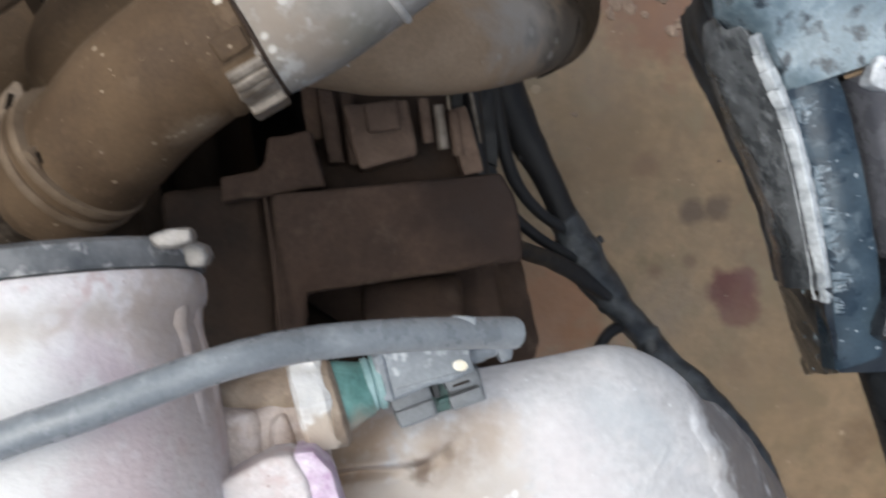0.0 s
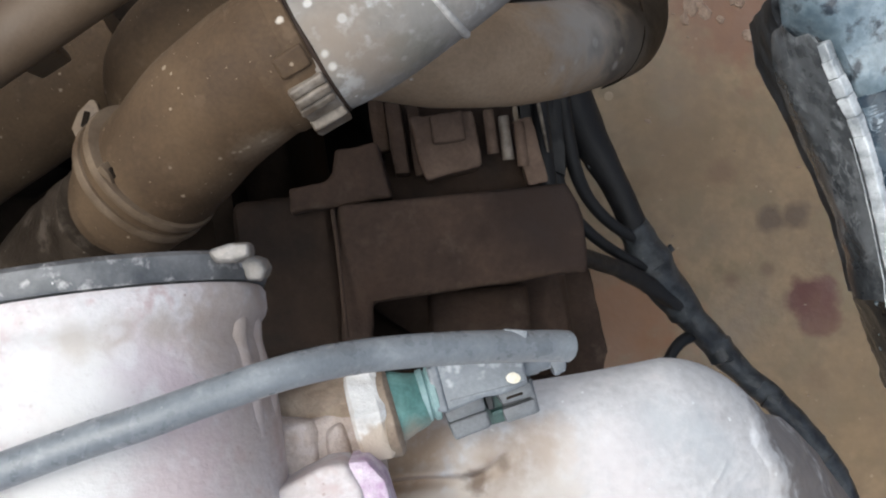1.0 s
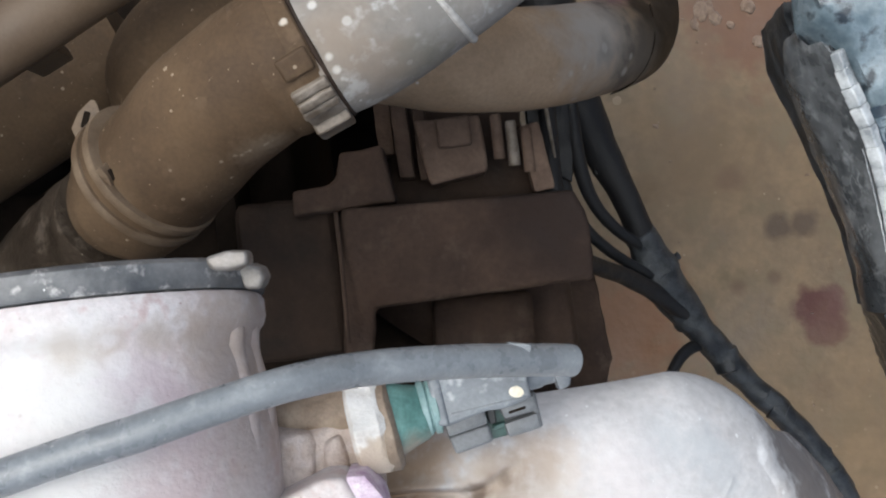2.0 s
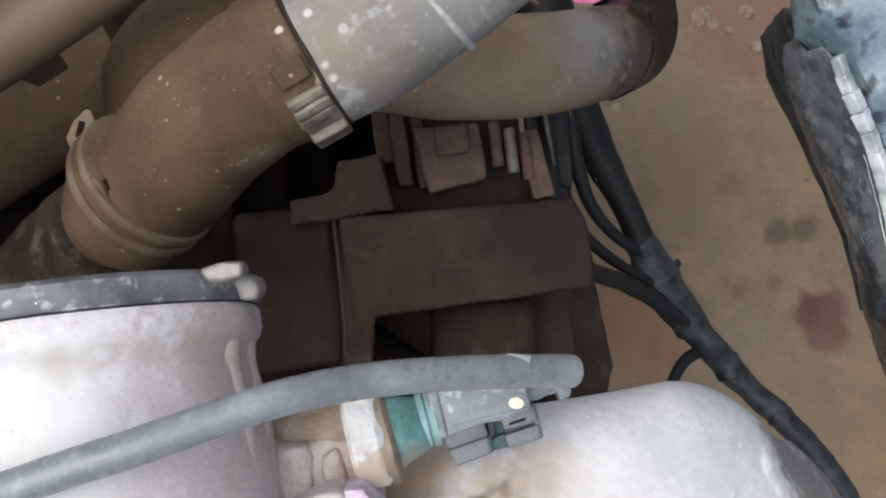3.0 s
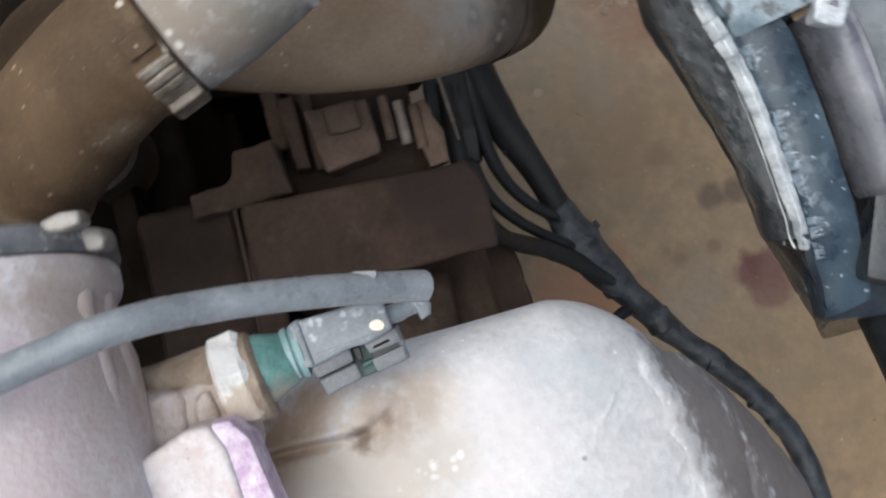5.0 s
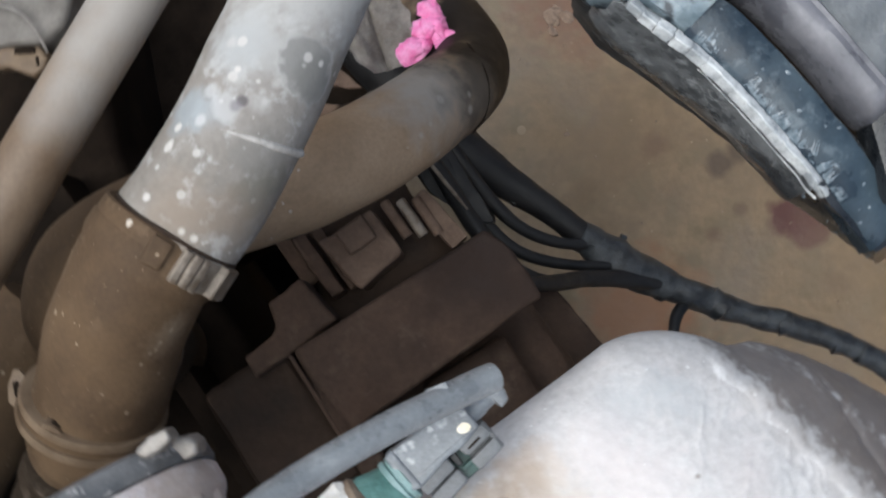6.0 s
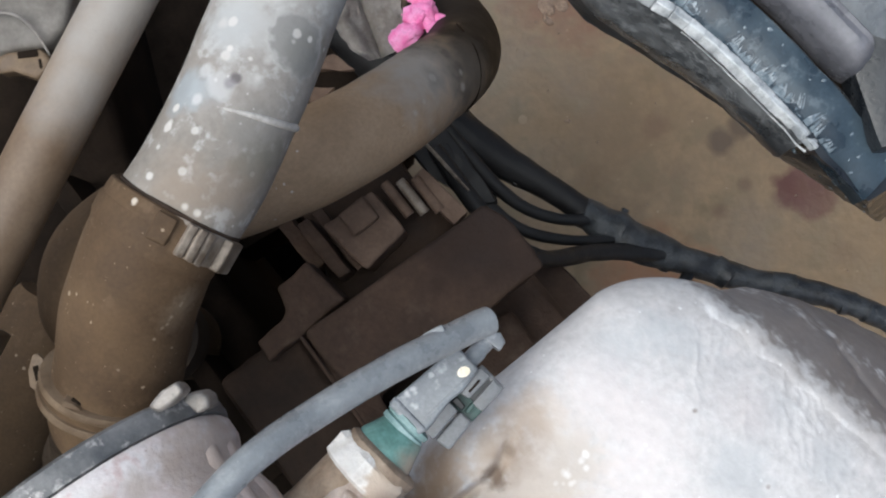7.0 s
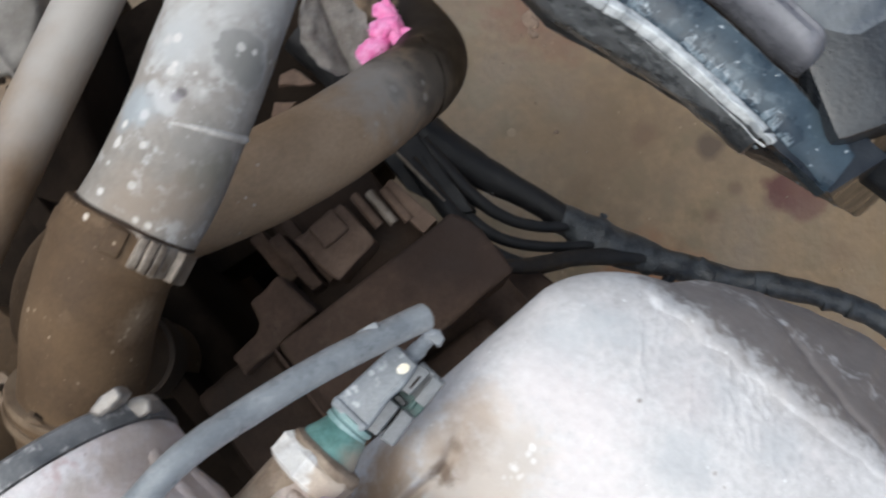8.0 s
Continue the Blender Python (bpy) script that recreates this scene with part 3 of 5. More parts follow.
# ---- floor ----
def build_floor():
    bm = bmesh.new()
    n = 60
    grid = {}
    for i in range(n + 1):
        for j in range(n + 1):
            x, y = ((k / n * 2 - 1) for k in (i, j))
            x, y = (math.copysign(abs(q) ** 5 * 400 + abs(q) * 1.2, q) for q in (x, y))
            grid[i, j] = bm.verts.new((x, y, 0.004 * noise.noise((x * 3, y * 3, 0)) if abs(x) + abs(y) < 3 else 0))
    for i in range(n):
        for j in range(n):
            bm.faces.new((grid[i, j], grid[i + 1, j], grid[i + 1, j + 1], grid[i, j + 1]))
    single("floor", bm, CONCRETE, "tan stained concrete floor with dark red and brown spots", "floor", kind="structure")


def build_grit():
    bm = bmesh.new()
    rnd = random.Random(4)
    for k in range(120):
        x, y, r = rnd.uniform(0.05, 0.6), rnd.uniform(-0.4, 0.5), rnd.uniform(0.0006, 0.0016) * (2.4 if k % 29 == 0 else 1)
        bmesh.ops.create_icosphere(bm, subdivisions=1, radius=r, matrix=pose(x, y, r * 0.1, rnd.uniform(0, 90), rnd.uniform(0, 90), 0) @ Matrix.Diagonal((1.3, 1, 0.5, 1)))
    for x, y, r in ((0.222, 0.125, 0.0035), (0.268, 0.246, 0.0085), (0.283, 0.240, 0.0065), (0.262, 0.233, 0.0055), (0.275, 0.252, 0.006), (0.33, 0.215, 0.006), (0.339, 0.223, 0.005), (0.30, 0.232, 0.004), (0.318, 0.252, 0.007)):
        bmesh.ops.create_icosphere(bm, subdivisions=3, radius=r, matrix=pose(x, y, 0.0, 0, 0, 40 + 900 * x) @ Matrix.Diagonal((1.35, 1, 0.38, 1)))
    for v in bm.verts:
        v.co += Vector(noise.noise_vector(v.co * 220)) * 0.0022
    single("grit", bm, STONE, "pale grit and small stones scattered on concrete", "grit", kind="stuff")


# ---- engine: dark masses below ----
def build_engine_block():
    t = thing("engine_block", "oily dark engine block deep in the bay", "engine", (-0.12, 0.0, 0.0))
    part("block", prism([(-0.42, -0.55), (0.03, -0.55), (0.045, -0.09), (-0.03, -0.045), (-0.075, -0.01), (-0.085, 0.06), (-0.10, 0.16), (-0.06, 0.30), (-0.06, 0.6), (-0.42, 0.6)], 0.30, 0.53, None, 0.012, 3), DARK, t)
    part("sump", prism([(-0.40, -0.5), (0.0, -0.5), (0.0, 0.0), (-0.04, 0.08), (-0.12, 0.5), (-0.40, 0.5)], 0.14, 0.302, None, 0.02, 3), DARK, t)
    part("rib", box((0.012, 0.20, 0.05), pose(-0.115, 0.06, 0.545, 0, 0, 8), 0.003), DARK, t)
    part("rib", box((0.012, 0.16, 0.05), pose(-0.16, 0.02, 0.545, 0, 0, -6), 0.003), DARK, t)
    # Unseen tall box, added to hold light back from the left side.
    part("unseen_light_blocker", box((0.35, 0.62, 0.39), pose(-0.43, -0.15, 0.715), 0.03, 3), DARK, t)
    # Dark slab added to fill the black void behind the hoses.
    part("dark_filler_slab", prism([(-0.25, 0.10), (0.045, 0.10), (0.075, 0.15), (0.075, 0.30), (-0.25, 0.30)], 0.36, 0.42, None, 0.01, 2), DARK, t)
    part("foot", box((0.10, 0.10, 0.145), pose(-0.25, 0.1, 0.0705), 0.01), DARK, t)
    part("foot", box((0.10, 0.10, 0.145), pose(-0.25, -0.3, 0.0705), 0.01), DARK, t)


# ---- coolant housing with cover ----
AX = Vector((-0.139, 0.955, -0.113)).normalized()
HC = Vector((-0.0910, -0.0132, 0.8070))


def build_housing():
    t = thing("coolant_housing", "chalky pinkish cast aluminium coolant housing with grey cover", "engine part", HC)
    body = revolve([(-0.16, 0.0450), (-0.10, 0.0440), (-0.06, 0.0428), (-0.04, 0.0428), (-0.03, 0.0424), (-0.0225, 0.0410), (-0.0180, 0.0401), (-0.0150, 0.0408), (-0.0130, 0.0425), (-0.0110, 0.0432), (-0.0068, 0.0433), (-0.0055, 0.0426)], HC, AX, 96, wobble=0.018)
    part("body", body, CAST_PINK, t)
    part("cover", revolve([(-0.0053, 0.0410), (-0.0050, 0.0434), (-0.0035, 0.0441), (0.0006, 0.0440), (0.0017, 0.0428), (0.0021, 0.0410), (0.0012, 0.0400), (0.0012, 0.002)], HC, AX, 96, wobble=0.014), GASKET, t, "grimy dark grey round cover rim")
    # upright ribs down the side
    side = AX.cross(Vector((0, 0, 1))).normalized()
    up = side.cross(AX)
    for an, sunk in ((16, 0.0041), (1, 0.0039)):
        n = side * math.cos(radians(an)) + up * math.sin(radians(an))
        part("side_rib", tube([(*(HC + AX * a + n * (r - sunk - d)), 0.0046) for a, r, d in ((-0.0090, 0.0428, 0.0030), (-0.0130, 0.0424, 0.0010), (-0.0200, 0.0408, -0.0001), (-0.0320, 0.0424, 0.0), (-0.0480, 0.0427, 0.0009))], 8, 20, 0.06, an), CAST_PINK, t)
    # ear with a bolt on the rim
    def knob(at, size, turn, seed, power=0.5):
        bm = bmesh.new()
        bmesh.ops.create_icosphere(bm, subdivisions=4, radius=1.0)
        for v in bm.verts:
            v.co = Vector([math.copysign(abs(c) ** power, c) for c in v.co])
        bmesh.ops.transform(bm, matrix=pose(*at, 0, 0, turn) @ Matrix.Diagonal((*size, 1)), verts=bm.verts)
        for v in bm.verts:
            v.co += Vector(noise.noise_vector(v.co * 170 + Vector((seed, 0, 0)))) * 0.0016
        return bm
    part("ear", worn(prism([(-0.0556, -0.0034), (-0.0500, -0.0018), (-0.0462, -0.0020), (-0.0458, -0.0052), (-0.0490, -0.0064), (-0.0540, -0.0062)], 0.8240, 0.8325, None, 0.0012, 3), 0.0005, 3, 220), BOLT, t, "dull grey angular cover ear")
    part("bolt", worn(prism([(-0.0508, -0.0062), (-0.0480, -0.0050), (-0.0452, -0.0058), (-0.0440, -0.0082), (-0.0450, -0.0110), (-0.0486, -0.0108)], 0.8120, 0.8215, None, 0.0010, 3), 0.0004, 2, 240), BOLT, t, "dull square bolt head")
    # boss towards the sensor
    part("boss", knob((-0.0540, -0.0588, 0.7990), (0.0212, 0.0104, 0.0085), 9, 1), CAST_TAN, t, "brownish pink lumpy cast boss")
    part("rib", knob((-0.0284, -0.0572, 0.7988), (0.0034, 0.0084, 0.0066), 14, 2), CAST_TAN, t)
    part("web", knob((-0.0400, -0.0622, 0.7962), (0.0225, 0.0142, 0.0080), 10, 3), CAST_TAN, t)
    part("neck", revolve([(-0.004, 0.0100), (0.000, 0.0084), (0.003, 0.0074), (0.008, 0.0069), (0.030, 0.0067)], (-0.0500, -0.0495, 0.7935), (0.966, 0.243, 0.10), 32, wobble=0.04), BRASS, t, "dirty brown threaded brass neck")
    # flange towards the viewer
    m = frame_of((-0.0288, -0.0678, 0.817), (0.95, 0.30, 0.0))
    part("flange", prism([(-0.040, -0.03), (0.0056, -0.03), (0.0088, 0.004), (0.0070, 0.0110), (0.0020, 0.0122), (-0.014, 0.0095), (-0.040, 0.0060)], -0.012, 0.004, m, 0.0018, 3), CAST_PINK, t)
    part("flange_edge", prism([(0.0058, -0.03), (0.0140, -0.03), (0.0145, 0.004), (0.0118, 0.0100), (0.0072, 0.0112)], -0.012, 0.0028, m, 0.0012, 2), PURPLE, t, "purple oxidised flange edge")


# ---- temperature sensor ----
SE = Vector((0.966, 0.243, -0.075)).normalized()
SO = Vector((-0.0204, -0.0480, 0.8000))


def build_sensor():
    t = thing("temperature_sensor", "green and grey temperature sensor plug screwed into brass nut", "sensor", SO)
    m = frame_of(SO, SE)

    def at(x, y, z, rx=0, ry=0, rz=0):
        return m @ pose(x, y, z, rx, ry, rz)

    def turned(profile, y0, sides=40, start=0.0, wobble=0.0):
        """Rings of (along, radius) round the sensor's axis, shifted sideways by y0."""
        bm = bmesh.new()
        rings = []
        for h, r in profile:
            ring = []
            for k in range(sides):
                an = start + 2 * math.pi * k / sides
                p = Vector((h, y0 + r * math.sin(an), r * math.cos(an)))
                p += Vector(noise.noise_vector(p * 160)) * wobble
                ring.append(bm.verts.new(m @ p))
            rings.append(ring)
        for a, c in zip(rings, rings[1:]):
            for k in range(sides):
                bm.faces.new((a[k], a[(k + 1) % sides], c[(k + 1) % sides], c[k]))
        bm.faces.new(rings[0])
        bm.faces.new(rings[-1])
        return bm
    nut = turned([(-0.0048, 0.0120), (-0.0038, 0.0135), (0.0024, 0.0137), (0.0042, 0.0124)], 0.0010, 6, radians(9))
    part("hex_nut", worn(nut, 0.0006, 5, 190), BRASS_HEX, t, "lime-crusted brass hexagon nut", 32)
    part("nut_shoulder", turned([(0.0030, 0.0118), (0.0052, 0.0119), (0.0062, 0.0108), (0.0066, 0.0080)], 0.0004, 36, 0, 0.0006), BRASS, t, "tan dirt-caked nut shoulder")
    part("collar", turned([(0.0058, 0.0086), (0.0064, 0.0093), (0.0074, 0.0093), (0.0105, 0.0080), (0.0140, 0.0070), (0.0150, 0.0062)], 0.0014, 48, 0, 0.0002), GREEN, t, "dull green tapered plastic collar")
    part("seal", turned([(0.0134, 0.0060), (0.0138, 0.0070), (0.0152, 0.0071), (0.0157, 0.0063), (0.0162, 0.0071), (0.0176, 0.0072), (0.0180, 0.0062)], 0.0022, 48), GREEN_PALE, t, "pale green ribbed rubber seal")
    shape = [(0.0170, 0.0088), (0.0180, 0.0098), (0.0405, 0.0080), (0.0416, 0.0068), (0.0414, -0.0012), (0.0338, -0.0022), (0.0292, -0.0016), (0.0186, -0.0030), (0.0172, -0.0016)]
    plug = part("plug", prism(shape, -0.0062, 0.0058, m, 0.0012, 3), PLUG, t)
    part("plug_rim", prism([(0.0166, 0.0096), (0.0196, 0.0102), (0.0196, -0.0028), (0.0168, -0.0022)], -0.0070, 0.0066, m, 0.0010, 3), PLUG, plug, "raised grey rim of the plug")
    part("ridge", box((0.0200, 0.0007, 0.0006), at(0.0305, -0.0004, 0.0059, 0, 0, -1), 0.0002, 2), PLUG, plug)
    part("side_wall", prism([(0.0182, -0.0018), (0.0292, -0.0006), (0.0292, -0.0052), (0.0188, -0.0060)], -0.0062, 0.0036, m, 0.0008, 2), PLUG_MID, plug, "recessed grey plug side")
    part("guide_rail", prism([(0.0188, -0.0066), (0.0296, -0.0058), (0.0298, -0.0104), (0.0196, -0.0114)], -0.0070, 0.0004, m, 0.0009, 3), PLUG_MID, plug, "grey lower guide rail")
    part("base_plate", prism([(0.0280, 0.0010), (0.0420, 0.0010), (0.0420, -0.0100), (0.0284, -0.0104)], -0.0082, -0.0050, m, 0.0004, 1), PLUG_DARK, plug, "dark plug underside")
    part("latch_socket", prism([(0.0290, -0.0014), (0.0345, -0.0018), (0.0345, -0.0104), (0.0294, -0.0104)], -0.0070, -0.0022, m, 0.0004, 1), GREEN_DARK, plug, "dark green latch socket")
    part("socket_gap", prism([(0.0296, -0.0020), (0.0318, -0.0022), (0.0316, -0.0060), (0.0298, -0.0058)], -0.0060, 0.0014, m, 0.0003, 1), PLUG_BLACK, plug, "dark gap behind the latch")
    part("socket_bridge", box((0.0034, 0.0014, 0.0030), at(0.0322, -0.0072, -0.0014, 0, 0, 6), 0.0003, 1), GREEN_DARK, plug)
    part("latch_arm", prism([(0.0330, -0.0016), (0.0422, -0.0008), (0.0424, -0.0050), (0.0336, -0.0050)], -0.0062, 0.0034, m, 0.0007, 2), PLUG_MID, plug)
    part("latch_arm", prism([(0.0334, -0.0066), (0.0425, -0.0060), (0.0425, -0.0100), (0.0338, -0.0104)], -0.0066, 0.0014, m, 0.0007, 2), PLUG_MID, plug)
    part("arm_web", prism([(0.0340, -0.0044), (0.0420, -0.0044), (0.0420, -0.0070), (0.0340, -0.0070)], -0.0060, -0.0014, m, 0.0003, 1), PLUG_DARK, plug)
    part("end_stop", box((0.0016, 0.0092, 0.0060), at(0.0424, -0.0054, -0.0026), 0.0005, 2), PLUG_MID, plug)
    part("slot", box((0.0046, 0.0007, 0.0005), at(0.0372, -0.0036, 0.0034, 0, 0, 4), 0.0002, 1), DARK, plug)
    rim = [(0.0019 * math.cos(radians(a)), 0.0014 * math.sin(radians(a))) for a in range(0, 360, 20)]
    part("paint_dot", worn(prism(rim, 0.0, 0.0004, at(0.0378, 0.0014, 0.0058, 0, 0, -14), 0), 0.0002, 1, 400), CREAM, plug, "cream paint dot")
    part("rear_pin", revolve([(-0.0020, 0.0026), (0.0040, 0.0026), (0.0046, 0.0022), (0.0080, 0.0022), (0.0086, 0.0016)], m @ Vector((0.0412, 0.0024, -0.0004)), SE, 24), PLUG, plug, "grey rear pin")
    part("rear_hook", prism([(0.0486, 0.0046), (0.0508, 0.0050), (0.0532, 0.0016), (0.0522, -0.0012), (0.0492, -0.0018)], -0.0026, 0.0022, m, 0.0006), PLUG, plug, "small hooked tip of the pin")


def build_rubber_tube():
    t = thing("rubber_tube", "grey rubber tube with cut end lying along sensor", "tube", (-0.02, -0.03, 0.81))
    pts = [(-0.1180, -0.0570, 0.860, 0.0037), (-0.0773, -0.0424, 0.860, 0.0037), (-0.0627, -0.0377, 0.860, 0.0037), (-0.0487, -0.0330, 0.857, 0.0037), (-0.0334, -0.0286, 0.852, 0.0037),
           (-0.0184, -0.0270, 0.840, 0.0038), (0.0020, -0.0268, 0.828, 0.0039), (0.0240, -0.0282, 0.812, 0.0040), (0.0295, -0.0288, 0.808, 0.0040)]
    part("tube", tube(pts, 8, 24, 0.03, 3, hollow=0.012), RUBBER_GREY, t)
    part("mould_mark", box((0.006, 0.002, 0.0016), pose(0.0155, -0.0243, 0.8200, 0, 0, -4), 0.0006, 2), RUBBER_GREY, t)


# ---- white casting ----
def shoulder(d, r, slope):
    """Drop below the top at a distance d inside the rim: a round edge of radius r that runs out into a slope."""
    if d >= r:
        return 0.0
    lim = slope / math.sqrt(1 + slope * slope)
    t = (r - d) / r
    if t <= lim:
        return r * (1 - math.sqrt(max(1 - t * t, 0)))
    return r * (1 - math.sqrt(1 - lim * lim)) + (t - lim) * r * slope


def far_edge(x):
    """Plan line of the casting's far edge."""
    if x < 0.065:
        return -0.0385 - 0.147 * (0.065 - x)
    if x < 0.105:
        return -0.0385 - 13.5 * (x - 0.065) ** 2
    if x < 0.118:
        return -0.0601 - 0.40 * (x - 0.105)
    return -0.0653 - 0.72 * (x - 0.118) - 5.6 * (x - 0.118) ** 2


DRIPS = []
for k in range(26):
    y0 = random.Random(40 + k).uniform(-0.128, -0.062)
    DRIPS.append((0.0940 + 0.33 * max(-0.060 - y0, 0) - random.Random(90 + k).uniform(0.0, 0.016), y0, random.Random(60 + k).uniform(0.008, 0.026), random.Random(70 + k).uniform(-0.25, 0.25), k))


def drip_height(x, y):
    """Thin wavy runs of dried scale that wander down from the ridge, each with a bead at its end."""
    h = 0.0
    for x0, y0, run, turn, k in DRIPS:
        dx, dy = x - x0, y - y0
        ax, ay = -0.70 + turn, -0.72 - turn
        s = dx * ax + dy * ay
        if -0.002 < s < run + 0.002:
            w = dx * ay - dy * ax + 0.0016 * noise.noise((s * 190, k * 3.1, 0))
            if abs(w) < 0.003:
                h += 0.00044 * math.exp(-(w / 0.00055) ** 2) * (0.6 + 0.6 * noise.noise((s * 420, k, 4))) * min(1, (run + 0.002 - s) / 0.002, (s + 0.002) / 0.002)
    return h


def crown(x, y, q):
    """Top of the main body, q inside its far edge: a swell that eases down to a ridge, then falls off steeply."""
    ridge = 0.0915 + 0.33 * max(-0.060 - y, 0) + 0.0022 * noise.noise((x * 40, y * 130, 2))
    z = 0.778 - shoulder(q, 0.020, 40)
    t = x - (ridge - 0.058)
    if t > 0:
        z -= 0.018 * (min(t, 0.058) / 0.058) ** 2
    if x > ridge:
        d = x - ridge
        z -= 1.72 * (d - 0.0075 * (1 - math.exp(-d / 0.0075))) + 0.6 * (1 - math.exp(-d / 0.012)) * 0.004
        crease = x - 0.1300 - 0.0025 * math.sin(y * 60) - 0.0015 * noise.noise((x * 30, y * 90, 6))
        z -= 0.0016 * math.exp(-(crease / 0.0018) ** 2)
        z -= shoulder(0.178 - x, 0.012, 20)
    z -= 0.009 * math.exp(-((x + 0.022) ** 2 + (y + 0.055) ** 2) / 0.0005)
    z += 0.006 * math.exp(-((x - 0.004) ** 2 + (y + 0.061) ** 2) / 0.00022)
    fold = y + 0.0712 - 0.16 * (x + 0.01)
    z -= 0.0040 * math.exp(-(fold / 0.0016) ** 2) * math.exp(-((x + 0.010) / 0.014) ** 2)
    z += 0.0022 * math.exp(-((fold - 0.0030) / 0.0020) ** 2) * math.exp(-((x + 0.010) / 0.016) ** 2)
    fold2 = (y + 0.0665) - 0.66 * (x - 0.0105)
    z -= 0.0018 * math.exp(-(fold2 / 0.0022) ** 2) * math.exp(-((x - 0.0105) / 0.0085) ** 2)
    # runs left by drips, and small dents
    if 0.05 < x < 0.125 and y > -0.15:
        z += drip_height(x, y)
    z += 0.0003 * noise.noise((x * 120 + y * 60, y * 22, 5)) * min(q / 0.02, 1)
    return z


def draped(height, edge, x0, x1, depth, low, nx, ny):
    """A skin that starts at a plan line and runs back from it, with sides down to low."""
    bm = bmesh.new()
    rows = []
    for i in range(nx + 1):
        x = x0 + (x1 - x0) * i / nx
        row = []
        for j in range(ny + 1):
            q = depth * (j / ny) ** 1.8
            y = edge(x) - q
            z = height(x, y, q)
            z += 0.0011 * noise.noise((x * 28, y * 28, 3)) + (0.0003 * noise.noise((x * 75, y * 75, 7)) + 0.00012 * noise.noise((x * 300, y * 300, 9))) * min(q / 0.01, 1)
            row.append(bm.verts.new((x, y, max(z, low + 0.01))))
        rows.append(row)
    for i in range(nx):
        for j in range(ny):
            bm.faces.new((rows[i][j], rows[i + 1][j], rows[i + 1][j + 1], rows[i][j + 1]))
    rim = [e for e in bm.edges if e.is_boundary]
    cx, cy = (x0 + x1) / 2, edge((x0 + x1) / 2) - depth * 0.5
    for shrink, fall in ((0.97, 0.010), (0.91, 0.025), (0.80, 0.2)):
        down = bmesh.ops.extrude_edge_only(bm, edges=rim)
        rim = [e for e in down["geom"] if isinstance(e, bmesh.types.BMEdge)]
        for v in (v for v in down["geom"] if isinstance(v, bmesh.types.BMVert)):
            v.co = Vector((cx + (v.co.x - cx) * shrink, cy + (v.co.y - cy) * shrink, max(v.co.z - fall, low)))
    return bm


def build_casting():
    t = thing("intake_casting", "washed white rounded intake casting with brown stains", "engine part", (0.05, -0.12, 0.42))
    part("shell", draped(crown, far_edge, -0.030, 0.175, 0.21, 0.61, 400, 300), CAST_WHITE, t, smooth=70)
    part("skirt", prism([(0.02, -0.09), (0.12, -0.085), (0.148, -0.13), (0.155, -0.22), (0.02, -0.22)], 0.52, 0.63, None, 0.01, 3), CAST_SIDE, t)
    part("bracket", box((0.10, 0.10, 0.28), pose(0.04, -0.20, 0.49), 0.01), DARK, t)
    part("stand", box((0.12, 0.12, 0.36), pose(0.00, -0.24, 0.18), 0.01), DARK, t)


# ---- hoses and pipes ----
def build_elbow():
    t = thing("elbow_hose", "dusty brown rubber elbow hose with pale mud specks", "hose", (-0.09, 0.035, 0.72))
    pts = [(-0.1075, 0.0157, 0.7142, 0.0226), (-0.1057, 0.0170, 0.7155, 0.0227), (-0.0915, 0.0284, 0.7250, 0.0231), (-0.0788, 0.0400, 0.7325, 0.0231), (-0.0633, 0.0507, 0.7395, 0.0231), (-0.0513, 0.0570, 0.7440, 0.0227), (-0.0438, 0.0602, 0.7455, 0.0223)]
    part("hose", tube(pts, 10, 48, 0.02, 1), DUST_HOSE, t)
    d = Vector((0.87, 0.49, 0.05)).normalized()
    part("cuff", revolve([(-0.0165, 0.0226), (-0.0145, 0.0232), (-0.003, 0.0235), (0.0, 0.0232), (0.0006, 0.0225)], (-0.0433, 0.0610, 0.7455), d, 48, wobble=0.01), DUST_HOSE, t)


def build_plastic_clamp():
    d = Vector((0.87, 0.49, 0.05)).normalized()
    o = Vector((-0.0513, 0.0570, 0.7450))
    t = thing("hose_clamp", "dusty grey ribbed clamp round the hose joint", "clamp", o)
    side = d.cross(Vector((0, 0, 1))).normalized()
    up = side.cross(d)
    for k, (an, w, h, ln_) in enumerate(((70, 0.0070, 0.0019, 0.010), (50, 0.0032, 0.0030, 0.012), (42, 0.0034, 0.0036, 0.012), (33, 0.0034, 0.0032, 0.012), (22, 0.0046, 0.0020, 0.0115), (3, 0.0112, 0.0042, 0.0118))):
        n = side * math.cos(radians(an)) + up * math.sin(radians(an))
        m = frame_of(o + n * (0.0230 + h / 2) + d * 0.0035, d, n)
        part("lug", worn(box((ln_, w, h), m, 0.0010, 3), 0.0003, 3, 200), DUST_HOSE if k == 0 else CLAMP, t)
    part("band", revolve([(-0.0045, 0.0230), (-0.0035, 0.0235), (0.003, 0.0236), (0.004, 0.0230)], o, d, 48), DUST_HOSE, t)


